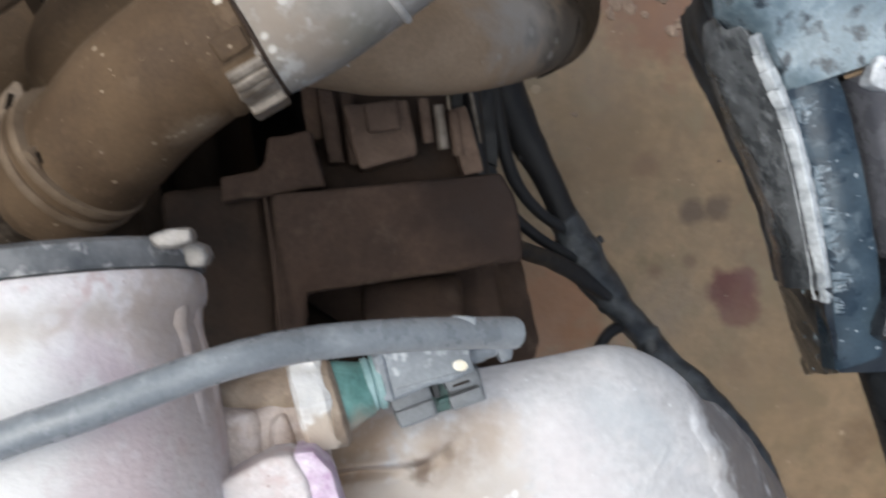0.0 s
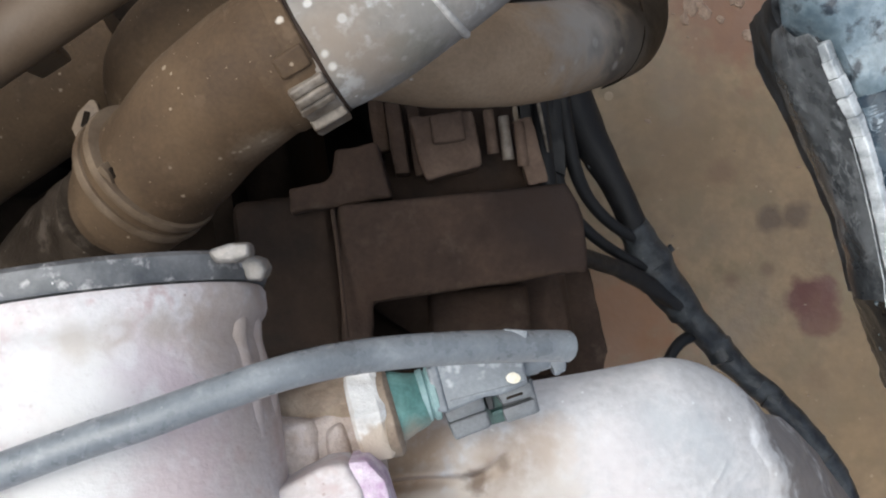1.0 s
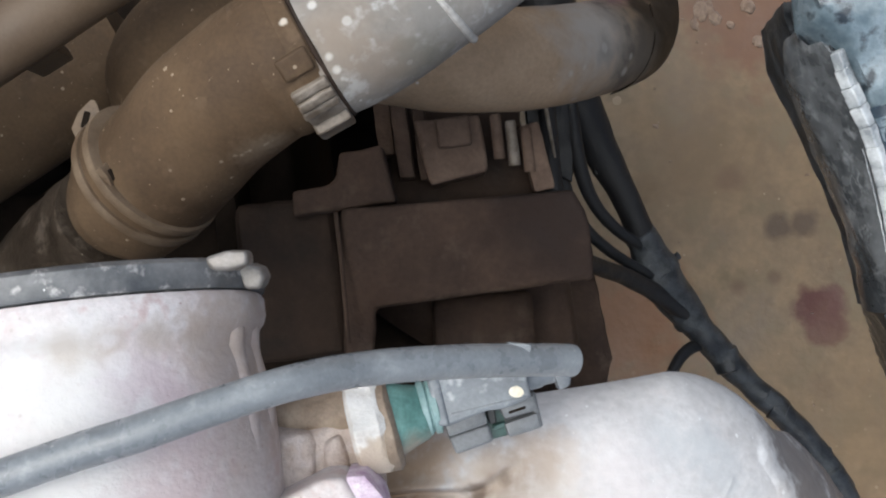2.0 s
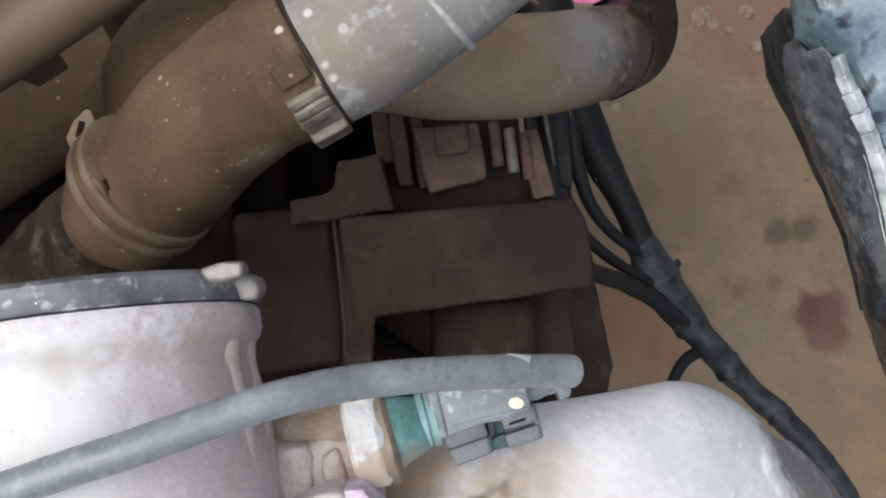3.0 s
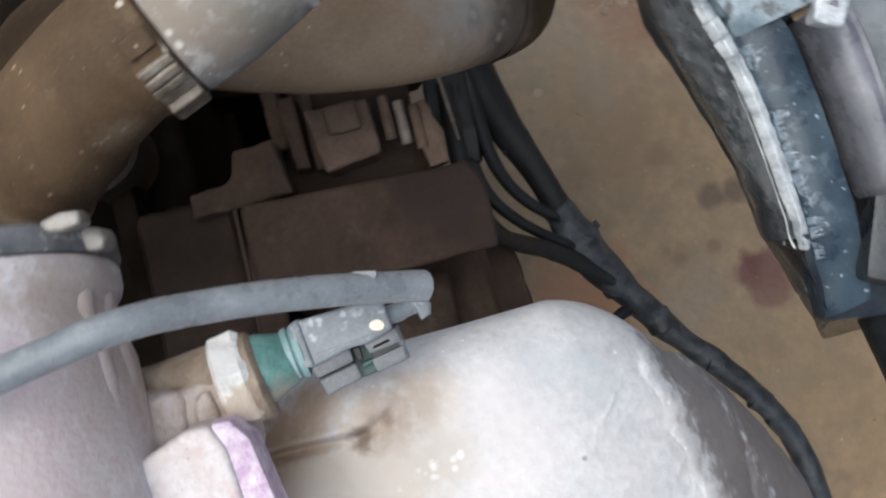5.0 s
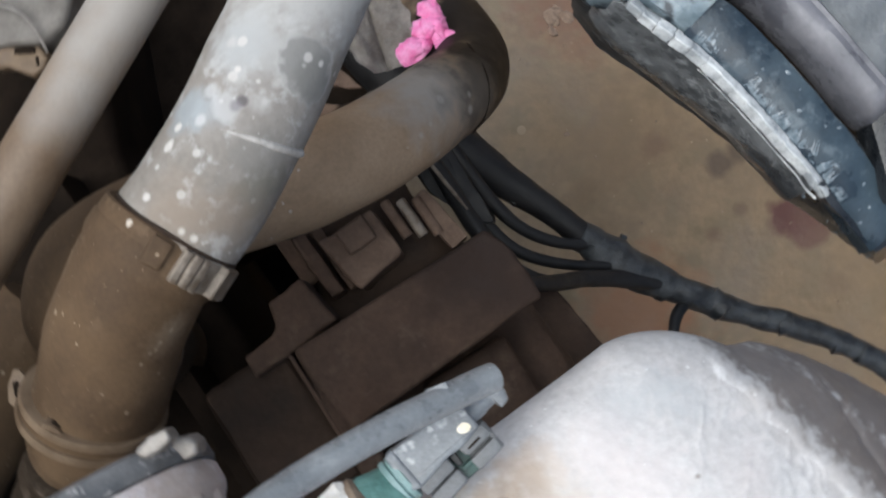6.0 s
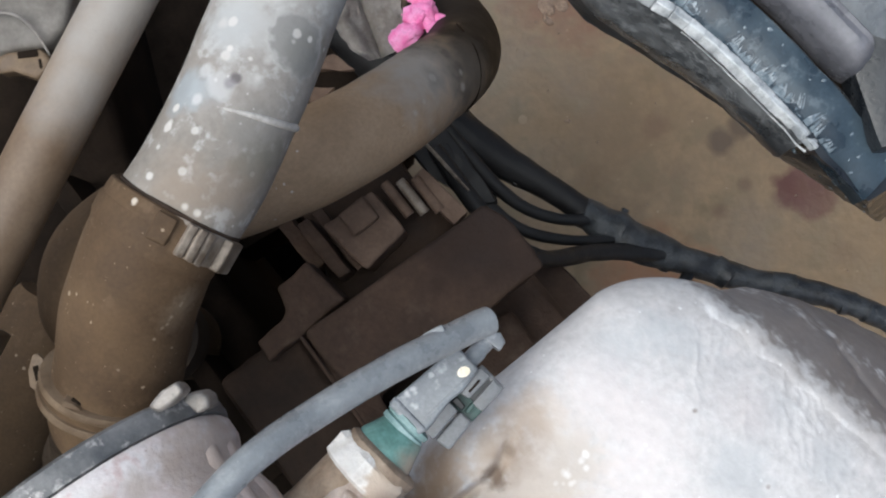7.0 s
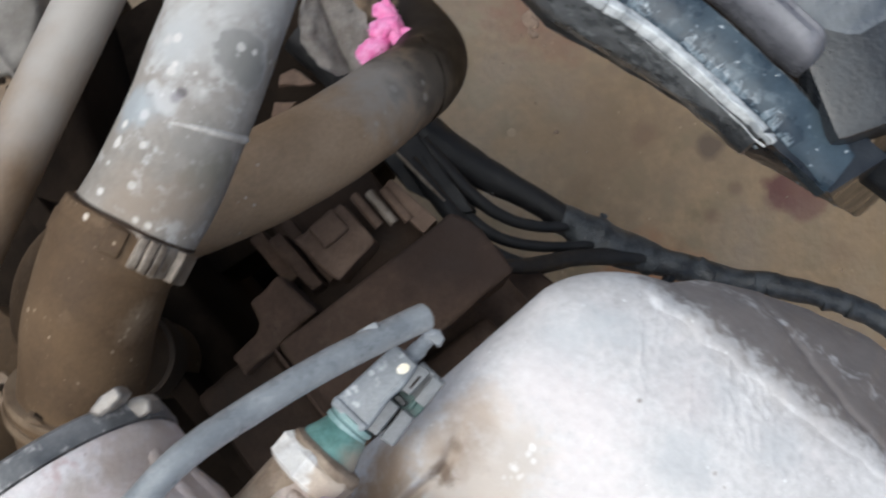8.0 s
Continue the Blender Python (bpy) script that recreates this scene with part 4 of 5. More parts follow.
def build_spring_clamp():
    o = Vector((-0.0990, 0.0242, 0.7210))
    d = Vector((0.70, 0.53, 0.48)).normalized()
    t = thing("spring_clamp", "dusty tan spring band clamp with slotted tab", "clamp", o)
    for h in (-0.0088, -0.0022):
        part("band", revolve([(h, 0.0236), (h + 0.0004, 0.0253), (h + 0.0020, 0.0257), (h + 0.0036, 0.0253), (h + 0.004, 0.0236)], o, d, 64), CLAMP_TAN, t)
    part("inner_band", revolve([(-0.008, 0.0234), (-0.0075, 0.0243), (0.0008, 0.0243), (0.001, 0.0234)], o, d, 48), DUST_HOSE, t)
    tab = part("tab", prism([(-0.1262, 0.0376), (-0.1240, 0.0430), (-0.1199, 0.0472), (-0.1180, 0.0468), (-0.1165, 0.0425), (-0.1130, 0.0400), (-0.1110, 0.0330), (-0.1125, 0.0250), (-0.1180, 0.0250), (-0.1190, 0.0320), (-0.1218, 0.0328), (-0.1250, 0.0345)], 0.7205, 0.7230, None, 0.0006), CLAMP_TAN, t)
    part("slot", box((0.0022, 0.0056, 0.0006), pose(-0.1214, 0.0404, 0.7231, 0, 0, -14), 0.0003, 1), DARK, tab)
    part("slot", box((0.0018, 0.0050, 0.0006), pose(-0.1180, 0.0362, 0.7231, 0, 0, -52), 0.0003, 1), DARK, tab)
    part("tooth", worn(prism([(-0.0024, 0.0034), (0.0006, 0.0040), (0.0018, 0.0004), (0.0006, -0.0046), (-0.0010, -0.0030)], -0.0030, 0.0010, pose(-0.1078, 0.0200, 0.7425, 22, -26, 16), 0.0006), 0.0004, 2, 300), CLAMP_TAN, t, "bent tooth of the band")
    part("notch", box((0.0016, 0.0036, 0.0024), pose(-0.1062, 0.0210, 0.7420, 20, -25, 20), 0.0004, 1), DARK, t, "dark notch in band")


def build_neck():
    t = thing("hose_neck", "grey metal hose neck under the elbow", "pipe", (-0.15, -0.01, 0.67))
    part("neck", tube([(-0.185, -0.040, 0.645, 0.021), (-0.160, -0.018, 0.662, 0.0225), (-0.140, -0.004, 0.678, 0.0228), (-0.118, 0.010, 0.700, 0.0225)], 10, 48, 0.11, 5), NECK, t)
    part("lug", tube([(-0.1440, -0.0040, 0.6960, 0.0050), (-0.1360, -0.0018, 0.7020, 0.0055), (-0.1290, -0.0002, 0.7045, 0.0040)], 5, 16, 0.2, 3), NECK, t)
    part("lug", tube([(-0.1330, -0.0150, 0.6960, 0.0040), (-0.1300, -0.0080, 0.7020, 0.0050), (-0.1290, -0.0040, 0.7020, 0.0036)], 5, 16, 0.2, 4), NECK, t)


def build_grey_pipe():
    t = thing("coolant_pipe", "grimy grey coolant pipe with pale spatter and a weld", "pipe", (0.0, 0.09, 0.735))
    d = Vector((0.87, 0.49, 0.05)).normalized()
    o = Vector((-0.0412, 0.0595, 0.7455))
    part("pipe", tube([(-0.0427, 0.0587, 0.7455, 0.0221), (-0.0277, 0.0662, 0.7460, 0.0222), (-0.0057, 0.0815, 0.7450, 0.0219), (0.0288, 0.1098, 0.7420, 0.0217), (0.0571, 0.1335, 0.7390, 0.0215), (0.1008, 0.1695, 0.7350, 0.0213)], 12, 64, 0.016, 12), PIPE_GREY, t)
    # weld seam, laid over the top and down one side only
    way, side, up = Vector((0.80, 0.60, -0.03)), Vector((0.60, -0.80, 0.0)), Vector((0.018, 0.024, 1.0))
    bead = []
    for k in range(9):
        a = radians(4 + 11.5 * k)
        bead.append((*(Vector((-0.0062, 0.0812, 0.7450)) + way * (-0.0068 + 0.00085 * k) + (side * math.sin(a) + up * math.cos(a)) * 0.02165), 0.0007 + 0.00011 * k))
    part("weld", tube(bead, 10, 12, 0.45, 4), PALE_SCALE, t, "pale scaly weld seam")
    part("lip", revolve([(-0.0008, 0.0218), (-0.0003, 0.0226), (0.0005, 0.0226), (0.0010, 0.0218)], o, d, 56, wobble=0.03), GRIME_DARK, t, "dark grimy joint line")


def build_bent_hose():
    t = thing("bent_hose", "dusty dark rubber hose bending under the pipe", "hose", (0.03, 0.07, 0.64))
    pts = [(-0.052, 0.0815, 0.6635), (-0.022, 0.0765, 0.6575), (0.004, 0.0750, 0.648), (0.035, 0.0795, 0.626), (0.063, 0.0890, 0.596), (0.0865, 0.1010, 0.560), (0.0985, 0.1160, 0.530), (0.1020, 0.136, 0.508), (0.100, 0.166, 0.49), (0.096, 0.20, 0.48)]
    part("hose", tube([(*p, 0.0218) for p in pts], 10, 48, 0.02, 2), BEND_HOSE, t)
    seam = [(0.0962, 0.1150, 0.5760, 0.0004), (0.0962, 0.1065, 0.5815, 0.0006), (0.0957, 0.0944, 0.5868, 0.0006), (0.0916, 0.0831, 0.5873, 0.0006), (0.0843, 0.0748, 0.5836, 0.0007), (0.0760, 0.0706, 0.5840, 0.0004)]
    part("seam", tube(seam, 8, 8), DARK, t, "thin dark moulding seam")


def build_tan_pipe():
    t = thing("air_pipe", "dusty tan straight air pipe", "pipe", (-0.10, 0.12, 0.68))
    part("pipe", tube([(-0.300, -0.0230, 0.705, 0.0128), (-0.1730, 0.0600, 0.705, 0.0128), (-0.0895, 0.1160, 0.705, 0.0128), (-0.0306, 0.1545, 0.705, 0.0128), (0.05, 0.207, 0.705, 0.0128), (0.14, 0.266, 0.705, 0.0128)], 6, 40, 0.01, 8), TAN_PIPE, t)
    part("bracket", box((0.014, 0.006, 0.030), pose(-0.150, 0.068, 0.690, 0, 0, 32), 0.0015), CLAMP_TAN, t)


def build_rear_hose():
    t = thing("lower_hose", "dusty brown hose running behind the elbow", "hose", (-0.11, 0.07, 0.55))
    part("hose", tube([(-0.118, 0.050, 0.54, 0.021), (-0.120, 0.057, 0.605, 0.022), (-0.119, 0.068, 0.637, 0.024), (-0.101, 0.085, 0.648, 0.024), (-0.070, 0.099, 0.618, 0.022), (-0.040, 0.112, 0.560, 0.022), (-0.015, 0.130, 0.480, 0.022)], 8, 40, 0.02, 6), DUST_HOSE, t)
    part("cuff", revolve([(-0.010, 0.0215), (-0.009, 0.0235), (0.009, 0.0235), (0.010, 0.0215)], (-0.119, 0.053, 0.575), (0, 0.1, 1), 36), DUST_HOSE_DARK, t)


def build_pump():
    t = thing("water_pump", "brown grimed round pump body deep in the bay", "pump", (-0.19, 0.05, 0.57))
    way = (0.83, 0.55, 0.03)
    part("body", revolve([(-0.075, 0.020), (-0.070, 0.0245), (0.0, 0.0255), (0.055, 0.0250), (0.060, 0.0225)], (-0.194, 0.0565, 0.596), way, 48, wobble=0.02), DUST_HOSE, t)
    part("foot", box((0.03, 0.03, 0.06), pose(-0.215, 0.042, 0.548, 0, 0, 33), 0.004), DARK, t)


# ---- the box under the plug ----
def build_alternator():
    t = thing("alternator", "brown grimed alternator with boxy connector", "alternator", (0.0, 0.0, 0.45))
    m = frame_of((0.0, 0.0, 0.594), (1, 0, -0.14))
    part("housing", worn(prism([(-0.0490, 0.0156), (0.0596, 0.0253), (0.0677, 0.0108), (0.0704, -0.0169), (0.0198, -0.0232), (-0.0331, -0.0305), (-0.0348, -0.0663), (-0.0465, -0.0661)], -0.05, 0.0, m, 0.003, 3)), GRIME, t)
    part("ridge", tube([(-0.0515, 0.0135, 0.600, 0.0011), (-0.0480, -0.012, 0.605, 0.0011), (-0.0445, -0.045, 0.609, 0.0011)], 3, 10), GRIME, t)
    # same brown as the housing top, with the elbow's shade in its colour
    part("side_wall", worn(box((0.047, 0.075, 0.07), pose(-0.074, -0.018, 0.555, 0, 0, 6), 0.006, 3)), GRIME_DARK, t)
    part("lower_case", worn(box((0.055, 0.05, 0.11), pose(0.020, -0.052, 0.47, 0, 0, 4), 0.006, 3)), GRIME, t)
    part("lower_case", worn(box((0.13, 0.11, 0.16), pose(0.005, -0.03, 0.43, 0, 0, 8), 0.02, 4)), GRIME, t)
    part("mount", box((0.10, 0.10, 0.36), pose(-0.03, -0.03, 0.18), 0.01), DARK, t)
    part("rear_case", worn(prism([(-0.035, 0.00), (0.050, 0.018), (0.046, 0.036), (0.036, 0.056), (0.032, 0.12), (-0.020, 0.12)], 0.44, 0.566, None, 0.006, 2)), GRIME_DARK, t)
    part("arm", worn(prism([(0.03, -0.12), (0.090, -0.12), (0.1010, -0.070), (0.0890, -0.014), (0.070, 0.005), (0.03, 0.0)], 0.40, 0.452, None, 0.006, 2)), GRIME, t)
    # connector cluster
    part("step", worn(prism([(-0.0720, 0.0235), (-0.0560, 0.0262), (-0.0515, 0.0300), (-0.0510, 0.0409), (-0.0306, 0.0445), (-0.0288, 0.0363), (-0.0244, 0.0196), (-0.0473, 0.0152), (-0.0720, 0.0115)], 0.570, 0.597, None, 0.0022, 3)), GRIME, t)
    c = part("connector", worn(prism([(-0.0167, 0.0572), (0.0146, 0.0600), (0.0180, 0.0337), (-0.0076, 0.0264), (-0.0120, 0.0368)], 0.565, 0.590, None, 0.0025, 3)), GRIME_PALE, t)
    part("key", worn(box((0.016, 0.014, 0.007), pose(0.002, 0.0515, 0.5915, 0, 0, 8), 0.0018, 3)), GRIME_PALE, c)
    for k in range(3):
        part("terminal", revolve([(0, 0.0028), (0.020, 0.0026), (0.021, 0.002)], (0.024 + 0.0072 * k, 0.040 - 0.003 * k, 0.584), (-0.12, 0.97, 0.1), 14), GRIME_PALE if k != 1 else CLAMP, t)
    part("clip", worn(box((0.010, 0.032, 0.012), pose(0.0415, 0.041, 0.578, 0, 0, 14), 0.0015)), GRIME_PALE, t)
    part("stay", worn(box((0.006, 0.040, 0.010), pose(-0.013, 0.050, 0.578, 0, 0, 8), 0.0012)), GRIME, t)
    part("stay", worn(box((0.0075, 0.036, 0.022), pose(-0.0220, 0.0480, 0.574, 0, 0, 8), 0.0016)), GRIME, t)
    part("stay", worn(box((0.0080, 0.032, 0.020), pose(-0.0315, 0.0580, 0.566, 0, 0, 8), 0.0016)), GRIME, t)


def build_loom():
    t = thing("wiring_loom", "black taped wiring loom with thinner branches", "cable", (0.14, 0.0, 0.40))
    strap = [(0.045, 0.20, 0.46, 0.016), (0.0720, 0.110, 0.440, 0.0165), (0.0915, 0.0672, 0.430, 0.0122), (0.1128, 0.0290, 0.424, 0.0090), (0.1243, 0.0050, 0.418, 0.0095), (0.1330, -0.0110, 0.412, 0.0110)]
    part("sleeve", tube(strap, 14, 22, 0.07, 9), CABLE, t, "smooth black cable sleeve")
    pts = [(0.1243, 0.0050, 0.418, 0.0098), (0.1365, -0.0180, 0.410, 0.0140), (0.1620, -0.0500, 0.400, 0.0108), (0.1928, -0.0846, 0.395, 0.0088), (0.2248, -0.1136, 0.395, 0.0082), (0.2503, -0.1426, 0.395, 0.0080), (0.270, -0.177, 0.395, 0.0080), (0.287, -0.25, 0.39, 0.010)]
    line = spline(pts, 12)
    part("trunk", tube(pts, 16, 24, 0.20, 9), LOOM, t)
    part("branch", tube([(0.072, 0.095, 0.455, 0.0042), (0.0795, 0.050, 0.450, 0.0046), (0.0895, 0.026, 0.442, 0.0042), (0.1065, 0.0085, 0.432, 0.0038), (0.128, -0.003, 0.42, 0.0036)], 8, 12), CABLE, t)
    part("branch", tube([(0.064, 0.085, 0.460, 0.0040), (0.0680, 0.045, 0.455, 0.0044), (0.0785, 0.0165, 0.448, 0.0040), (0.1005, -0.004, 0.436, 0.0036), (0.130, -0.020, 0.42, 0.0030)], 8, 12), CABLE, t)
    part("branch", tube([(0.0575, 0.085, 0.470, 0.0050), (0.0620, 0.040, 0.462, 0.0060), (0.0690, 0.010, 0.454, 0.0060), (0.0880, -0.012, 0.442, 0.0050), (0.122, -0.024, 0.42, 0.0044)], 8, 12, 0.06, 6), CABLE, t)
    part("branch", tube([(0.060, 0.0, 0.50, 0.0045), (0.085, -0.012, 0.470, 0.0050), (0.110, -0.020, 0.440, 0.0055), (0.140, -0.035, 0.415, 0.0060), (0.17, -0.055, 0.40, 0.006)], 8, 14, 0.1, 4), CABLE, t)
    part("branch", tube([(0.1720, -0.0640, 0.398, 0.0042), (0.1560, -0.0700, 0.405, 0.0040), (0.1440, -0.0850, 0.415, 0.0036), (0.1380, -0.105, 0.425, 0.0034)], 6, 12, 0.1, 7), CABLE, t, "thin black branch under the casting")
    part("stray_wire", tube([(0.0515, 0.100, 0.480, 0.0010), (0.0548, 0.085, 0.480, 0.0012), (0.0585, 0.066, 0.480, 0.0012), (0.0622, 0.050, 0.476, 0.0007)], 6, 8), CLAMP, t, "dusty pale stray wire")
    # Black sheet added behind the branches, where the gap is simply dark.
    part("dark_backing", worn(prism([(0.0650, 0.1150), (0.0900, 0.1150), (0.0937, 0.0884), (0.1060, 0.0496), (0.0930, 0.0420), (0.0860, 0.0600), (0.0760, 0.0391), (0.0672, 0.0600)], 0.422, 0.432, None, 0.002, 2), 0.0012, 3, 120), CABLE, t, "ragged black sheet filling the dark gap in the loom")
    # A second black sheet, painting the deep shade further left.
    part("dark_backing", worn(prism([(0.0430, 0.1180), (0.0700, 0.1180), (0.0735, 0.0620), (0.0745, 0.0370), (0.0680, 0.0400), (0.0560, 0.0560), (0.0470, 0.0720)], 0.452, 0.462, None, 0.002, 2), 0.0012, 3, 120), CABLE, t, "ragged black sheet filling the dark gap in the loom")
    rnd = random.Random(21)
    for k in range(8):
        i = 4 + k * 9 + rnd.randrange(-3, 4)
        if i + 1 >= len(line):
            break
        p, q = Vector(line[i][:3]), Vector(line[i + 1][:3])
        r, w = line[i][3] * rnd.uniform(0.97, 1.02), rnd.uniform(0.005, 0.012)
        skew = Vector((rnd.gauss(0, 0.22), rnd.gauss(0, 0.22), rnd.gauss(0, 0.15)))
        part("tape_wrap", revolve([(-w, r * 0.84), (-w * 0.86, r * 0.99), (w * 0.3, r * 1.02), (w * 0.9, r * 0.97), (w, r * 0.84)], p, (q - p).normalized() + skew, 22, wobble=0.14), LOOM, t)
    for x, y, z, turn in ((0.1465, -0.0100, 0.4120, 50),):
        part("tape_end", worn(prism([(-0.0060, -0.0030), (0.0040, -0.0024), (0.0052, 0.0020), (-0.0010, 0.0036), (-0.0060, 0.0020)], -0.0012, 0.0012, pose(x, y, z, 18, -20, turn), 0.0006), 0.0012, 2, 160), LOOM, t, "loose torn tape end")


# ---- radiator shroud ----
RIB = [(0.1460, 0.1000, 0.6570), (0.1575, 0.0700, 0.6520), (0.1650, 0.0570, 0.6490), (0.1705, 0.0480, 0.6470), (0.1765, 0.0345, 0.6440), (0.1808, 0.0220, 0.6415), (0.1848, 0.0095, 0.6390), (0.1882, -0.0020, 0.6365),
       (0.1912, -0.0120, 0.6340), (0.1940, -0.0210, 0.6320), (0.1962, -0.0320, 0.6290), (0.2010, -0.0520, 0.6220), (0.2095, -0.0900, 0.6100)]
SKIRT = [(0.1530, 0.1080), (0.1540, 0.1000), (0.1565, 0.0850), (0.1670, 0.0660), (0.1750, 0.0460), (0.1830, 0.0310), (0.1930, 0.0080), (0.1985, -0.0135), (0.2025, -0.0380), (0.2085, -0.0640), (0.2160, -0.0860)]


def rib_at(y):
    """Point of the shroud's bead line at a given y."""
    p = [np.array(q) for q in RIB]
    for a, c in zip(p, p[1:]):
        if a[1] >= y >= c[1]:
            return a + (c - a) * (a[1] - y) / (a[1] - c[1])
    return p[0] if y > p[0][1] else p[-1]


def skirt_at(y):
    """Plan x of the shroud's lower edge at a given y."""
    return float(np.interp(-y, [-q[1] for q in SKIRT], [q[0] for q in SKIRT]))


def loft(stations, wobble=0.0, scale=55):
    """A closed skin over loops of equally many points, capped at both ends."""
    bm = bmesh.new()
    rows = []
    for loop in stations:
        rows.append([bm.verts.new(Vector(p) + Vector(noise.noise_vector(Vector(p) * scale)) * wobble) for p in loop])
    k = len(rows[0])
    for a, c in zip(rows, rows[1:]):
        for j in range(k):
            bm.faces.new((a[j], a[(j + 1) % k], c[(j + 1) % k], c[j]))
    bm.faces.new(rows[0])
    bm.faces.new(rows[-1])
    return bm


def cheek(y, low, high, bulge=0.0045, back=0.03, steps=9):
    """Cross-section of the shroud's rounded face between two shares of its height, closed behind."""
    r, x = rib_at(y), skirt_at(y)
    loop = []
    for i in range(steps + 1):
        t = low + (high - low) * i / steps
        loop.append((x + (r[0] - x) * t - bulge * math.sin(math.pi * min(max(t, 0), 1)), y, 0.570 + (r[2] - 0.570) * t))
    return loop + [(loop[-1][0] + back, y, loop[-1][2] - 0.004), (loop[0][0] + back, y, loop[0][2])]


def shelf_row(y, offsets):
    """Cross-section that runs back from the bead line: (offset, rise) pairs."""
    r = rib_at(y)
    return [(r[0] + dx, y + dx * 0.36, r[2] + dz) for dx, dz in offsets]


def tail_at(u, t):
    """Point on the shroud's end piece: u along it, t from its low hanging edge up to the bead line."""
    low = Vector((0.2005, -0.0285, 0.570)).lerp(Vector((0.2924, -0.1005, 0.404)), u)
    high = Vector(rib_at(-0.0285)).lerp(Vector((0.2110, -0.0700, 0.612)), u)
    return low.lerp(high, t) - Vector((0.0030 * math.sin(math.pi * min(max(t, 0), 1)), 0, 0))


def span(y0, y1, n):
    return [y0 + (y1 - y0) * i / n for i in range(n + 1)]


def sweep(profile, line, bm=None, wobble=0.0):
    """Carries (offset to the side, height) along a line on the plan."""
    bm = bm or bmesh.new()
    rows = []
    for i, p in enumerate(line):
        a, b = line[max(i - 1, 0)], line[min(i + 1, len(line) - 1)]
        d = Vector((b[0] - a[0], b[1] - a[1])).normalized()
        n = Vector((-d.y, d.x))
        row = []
        for s, z in profile:
            v = Vector((p[0] + n.x * s, p[1] + n.y * s, z))
            row.append(bm.verts.new(v + Vector(noise.noise_vector(v * 55)) * wobble))
        rows.append(row)
    k = len(profile)
    for a, b in zip(rows, rows[1:]):
        for j in range(k):
            bm.faces.new((a[j], a[(j + 1) % k], b[(j + 1) % k], b[j]))
    bm.faces.new(rows[0])
    bm.faces.new(rows[-1])
    return bm


def build_shroud():
    t = thing("radiator_shroud", "wet blue-black radiator shroud with pale beaded edge and water splashes", "shroud", (0.21, 0.02, 0.0))
    rows = []
    for y in span(0.0930, -0.0300, 46):
        e = min(max((0.0930 - y) / 0.020, 0.0), 1.0)
        round_end = math.sqrt(1 - (1 - e) ** 2)
        low = 0.50 - 0.38 * min((0.0930 - y) / 0.055, 1.0)
        rows.append(cheek(y, low, 0.60 + 0.37 * round_end, 0.0060 * round_end + 0.001))
    part("face", loft(rows, 0.0013, 90), WORN_GREY, t, "worn grey wet lower face")
    rows = [cheek(y, -0.10, 0.18 + 0.40 * min(max((y - 0.038) / 0.055, 0), 1), 0.0036) for y in span(0.1060, -0.0290, 60)]
    part("lip", loft(rows, 0.0015, 60), LIP, t, "ragged dark lower lip")
    rows = [cheek(y, 0.05, 0.96, 0.0012) for y in span(0.1060, -0.0300, 40)]
    part("inner_face", loft(rows, 0.0008), WET_BLACK, t)
    rows = [shelf_row(y, [(0.0030, -0.014), (0.0030, 0.0), (0.0062, 0.0030), (0.0140, 0.0046), (0.0235, 0.0040), (0.0252, -0.0080), (0.0252, -0.014)]) for y in span(0.0540, -0.0690, 60)]
    part("skin", loft(rows, 0.0007), WET_BLUE, t, "dark slate-blue wet recessed panel")
    # The groove's floor is coloured black for the shadow lying in it.
    rows = [shelf_row(y, [(0.0220, -0.016), (0.0220, -0.0100), (0.0330, -0.0090), (0.0330, -0.016)]) for y in span(0.0560, -0.0740, 30)]
    part("groove", loft(rows), DARK, t, "groove beside the rail with its shadow painted black")
    rows = []
    for y in span(0.0500, -0.0300, 44):
        e = min(max((y + 0.0300) / 0.010, 0.0), 1.0)
        k = 0.25 + 0.75 * math.sqrt(1 - (1 - e) ** 2)
        rows.append(shelf_row(y, [(0.0370 + (dx - 0.0285) * k, -0.012 + (dz + 0.012) * k) for dx, dz in ((0.0215, -0.014), (0.0212, 0.0080), (0.0225, 0.0150), (0.0255, 0.0190), (0.0295, 0.0200), (0.0330, 0.0180), (0.0345, 0.0190), (0.0358, 0.0170), (0.0362, -0.014))]))
    part("rail", loft(rows, 0.0007), RIDGE, t, "pale lavender grey raised rail")
    part("rail_cap", worn(box((0.0135, 0.0130, 0.0120), pose(0.2065, 0.0600, 0.6610, 0, 0, -22), 0.0030, 3), 0.0006, 2), PALE_CAP, t, "white moulded rail end")
    rows = [shelf_row(y, [(0.0450, -0.012), (0.0452, 0.0040), (0.0580, 0.0100), (0.10, 0.0160), (0.25, 0.030), (0.25, 0.0), (0.06, -0.012)]) for y in span(0.0560, -0.0760, 30)]
    part("outer_panel", loft(rows, 0.0012), WORN_BLUE, t, "grey-blue wet outer panel")
    rows = [shelf_row(y, [(s0, -0.016), (s0 + 0.0008, -0.003), (s0 + 0.0030, 0.0040), (s0 + 0.0090, 0.0080), (0.0200, 0.0115), (0.0600, 0.0140), (0.2500, 0.030), (0.2500, 0.0), (0.0200, -0.016)]) for y, s0 in ((v, -0.0060 + 0.0100 * min(max((0.092 - v) / 0.022, 0), 1)) for v in span(0.1600, 0.0525, 44))]
    part("upper_panel", loft(rows, 0.0026), PALE_BLUE, t, "pale blue-grey wet panel with dark splotches")
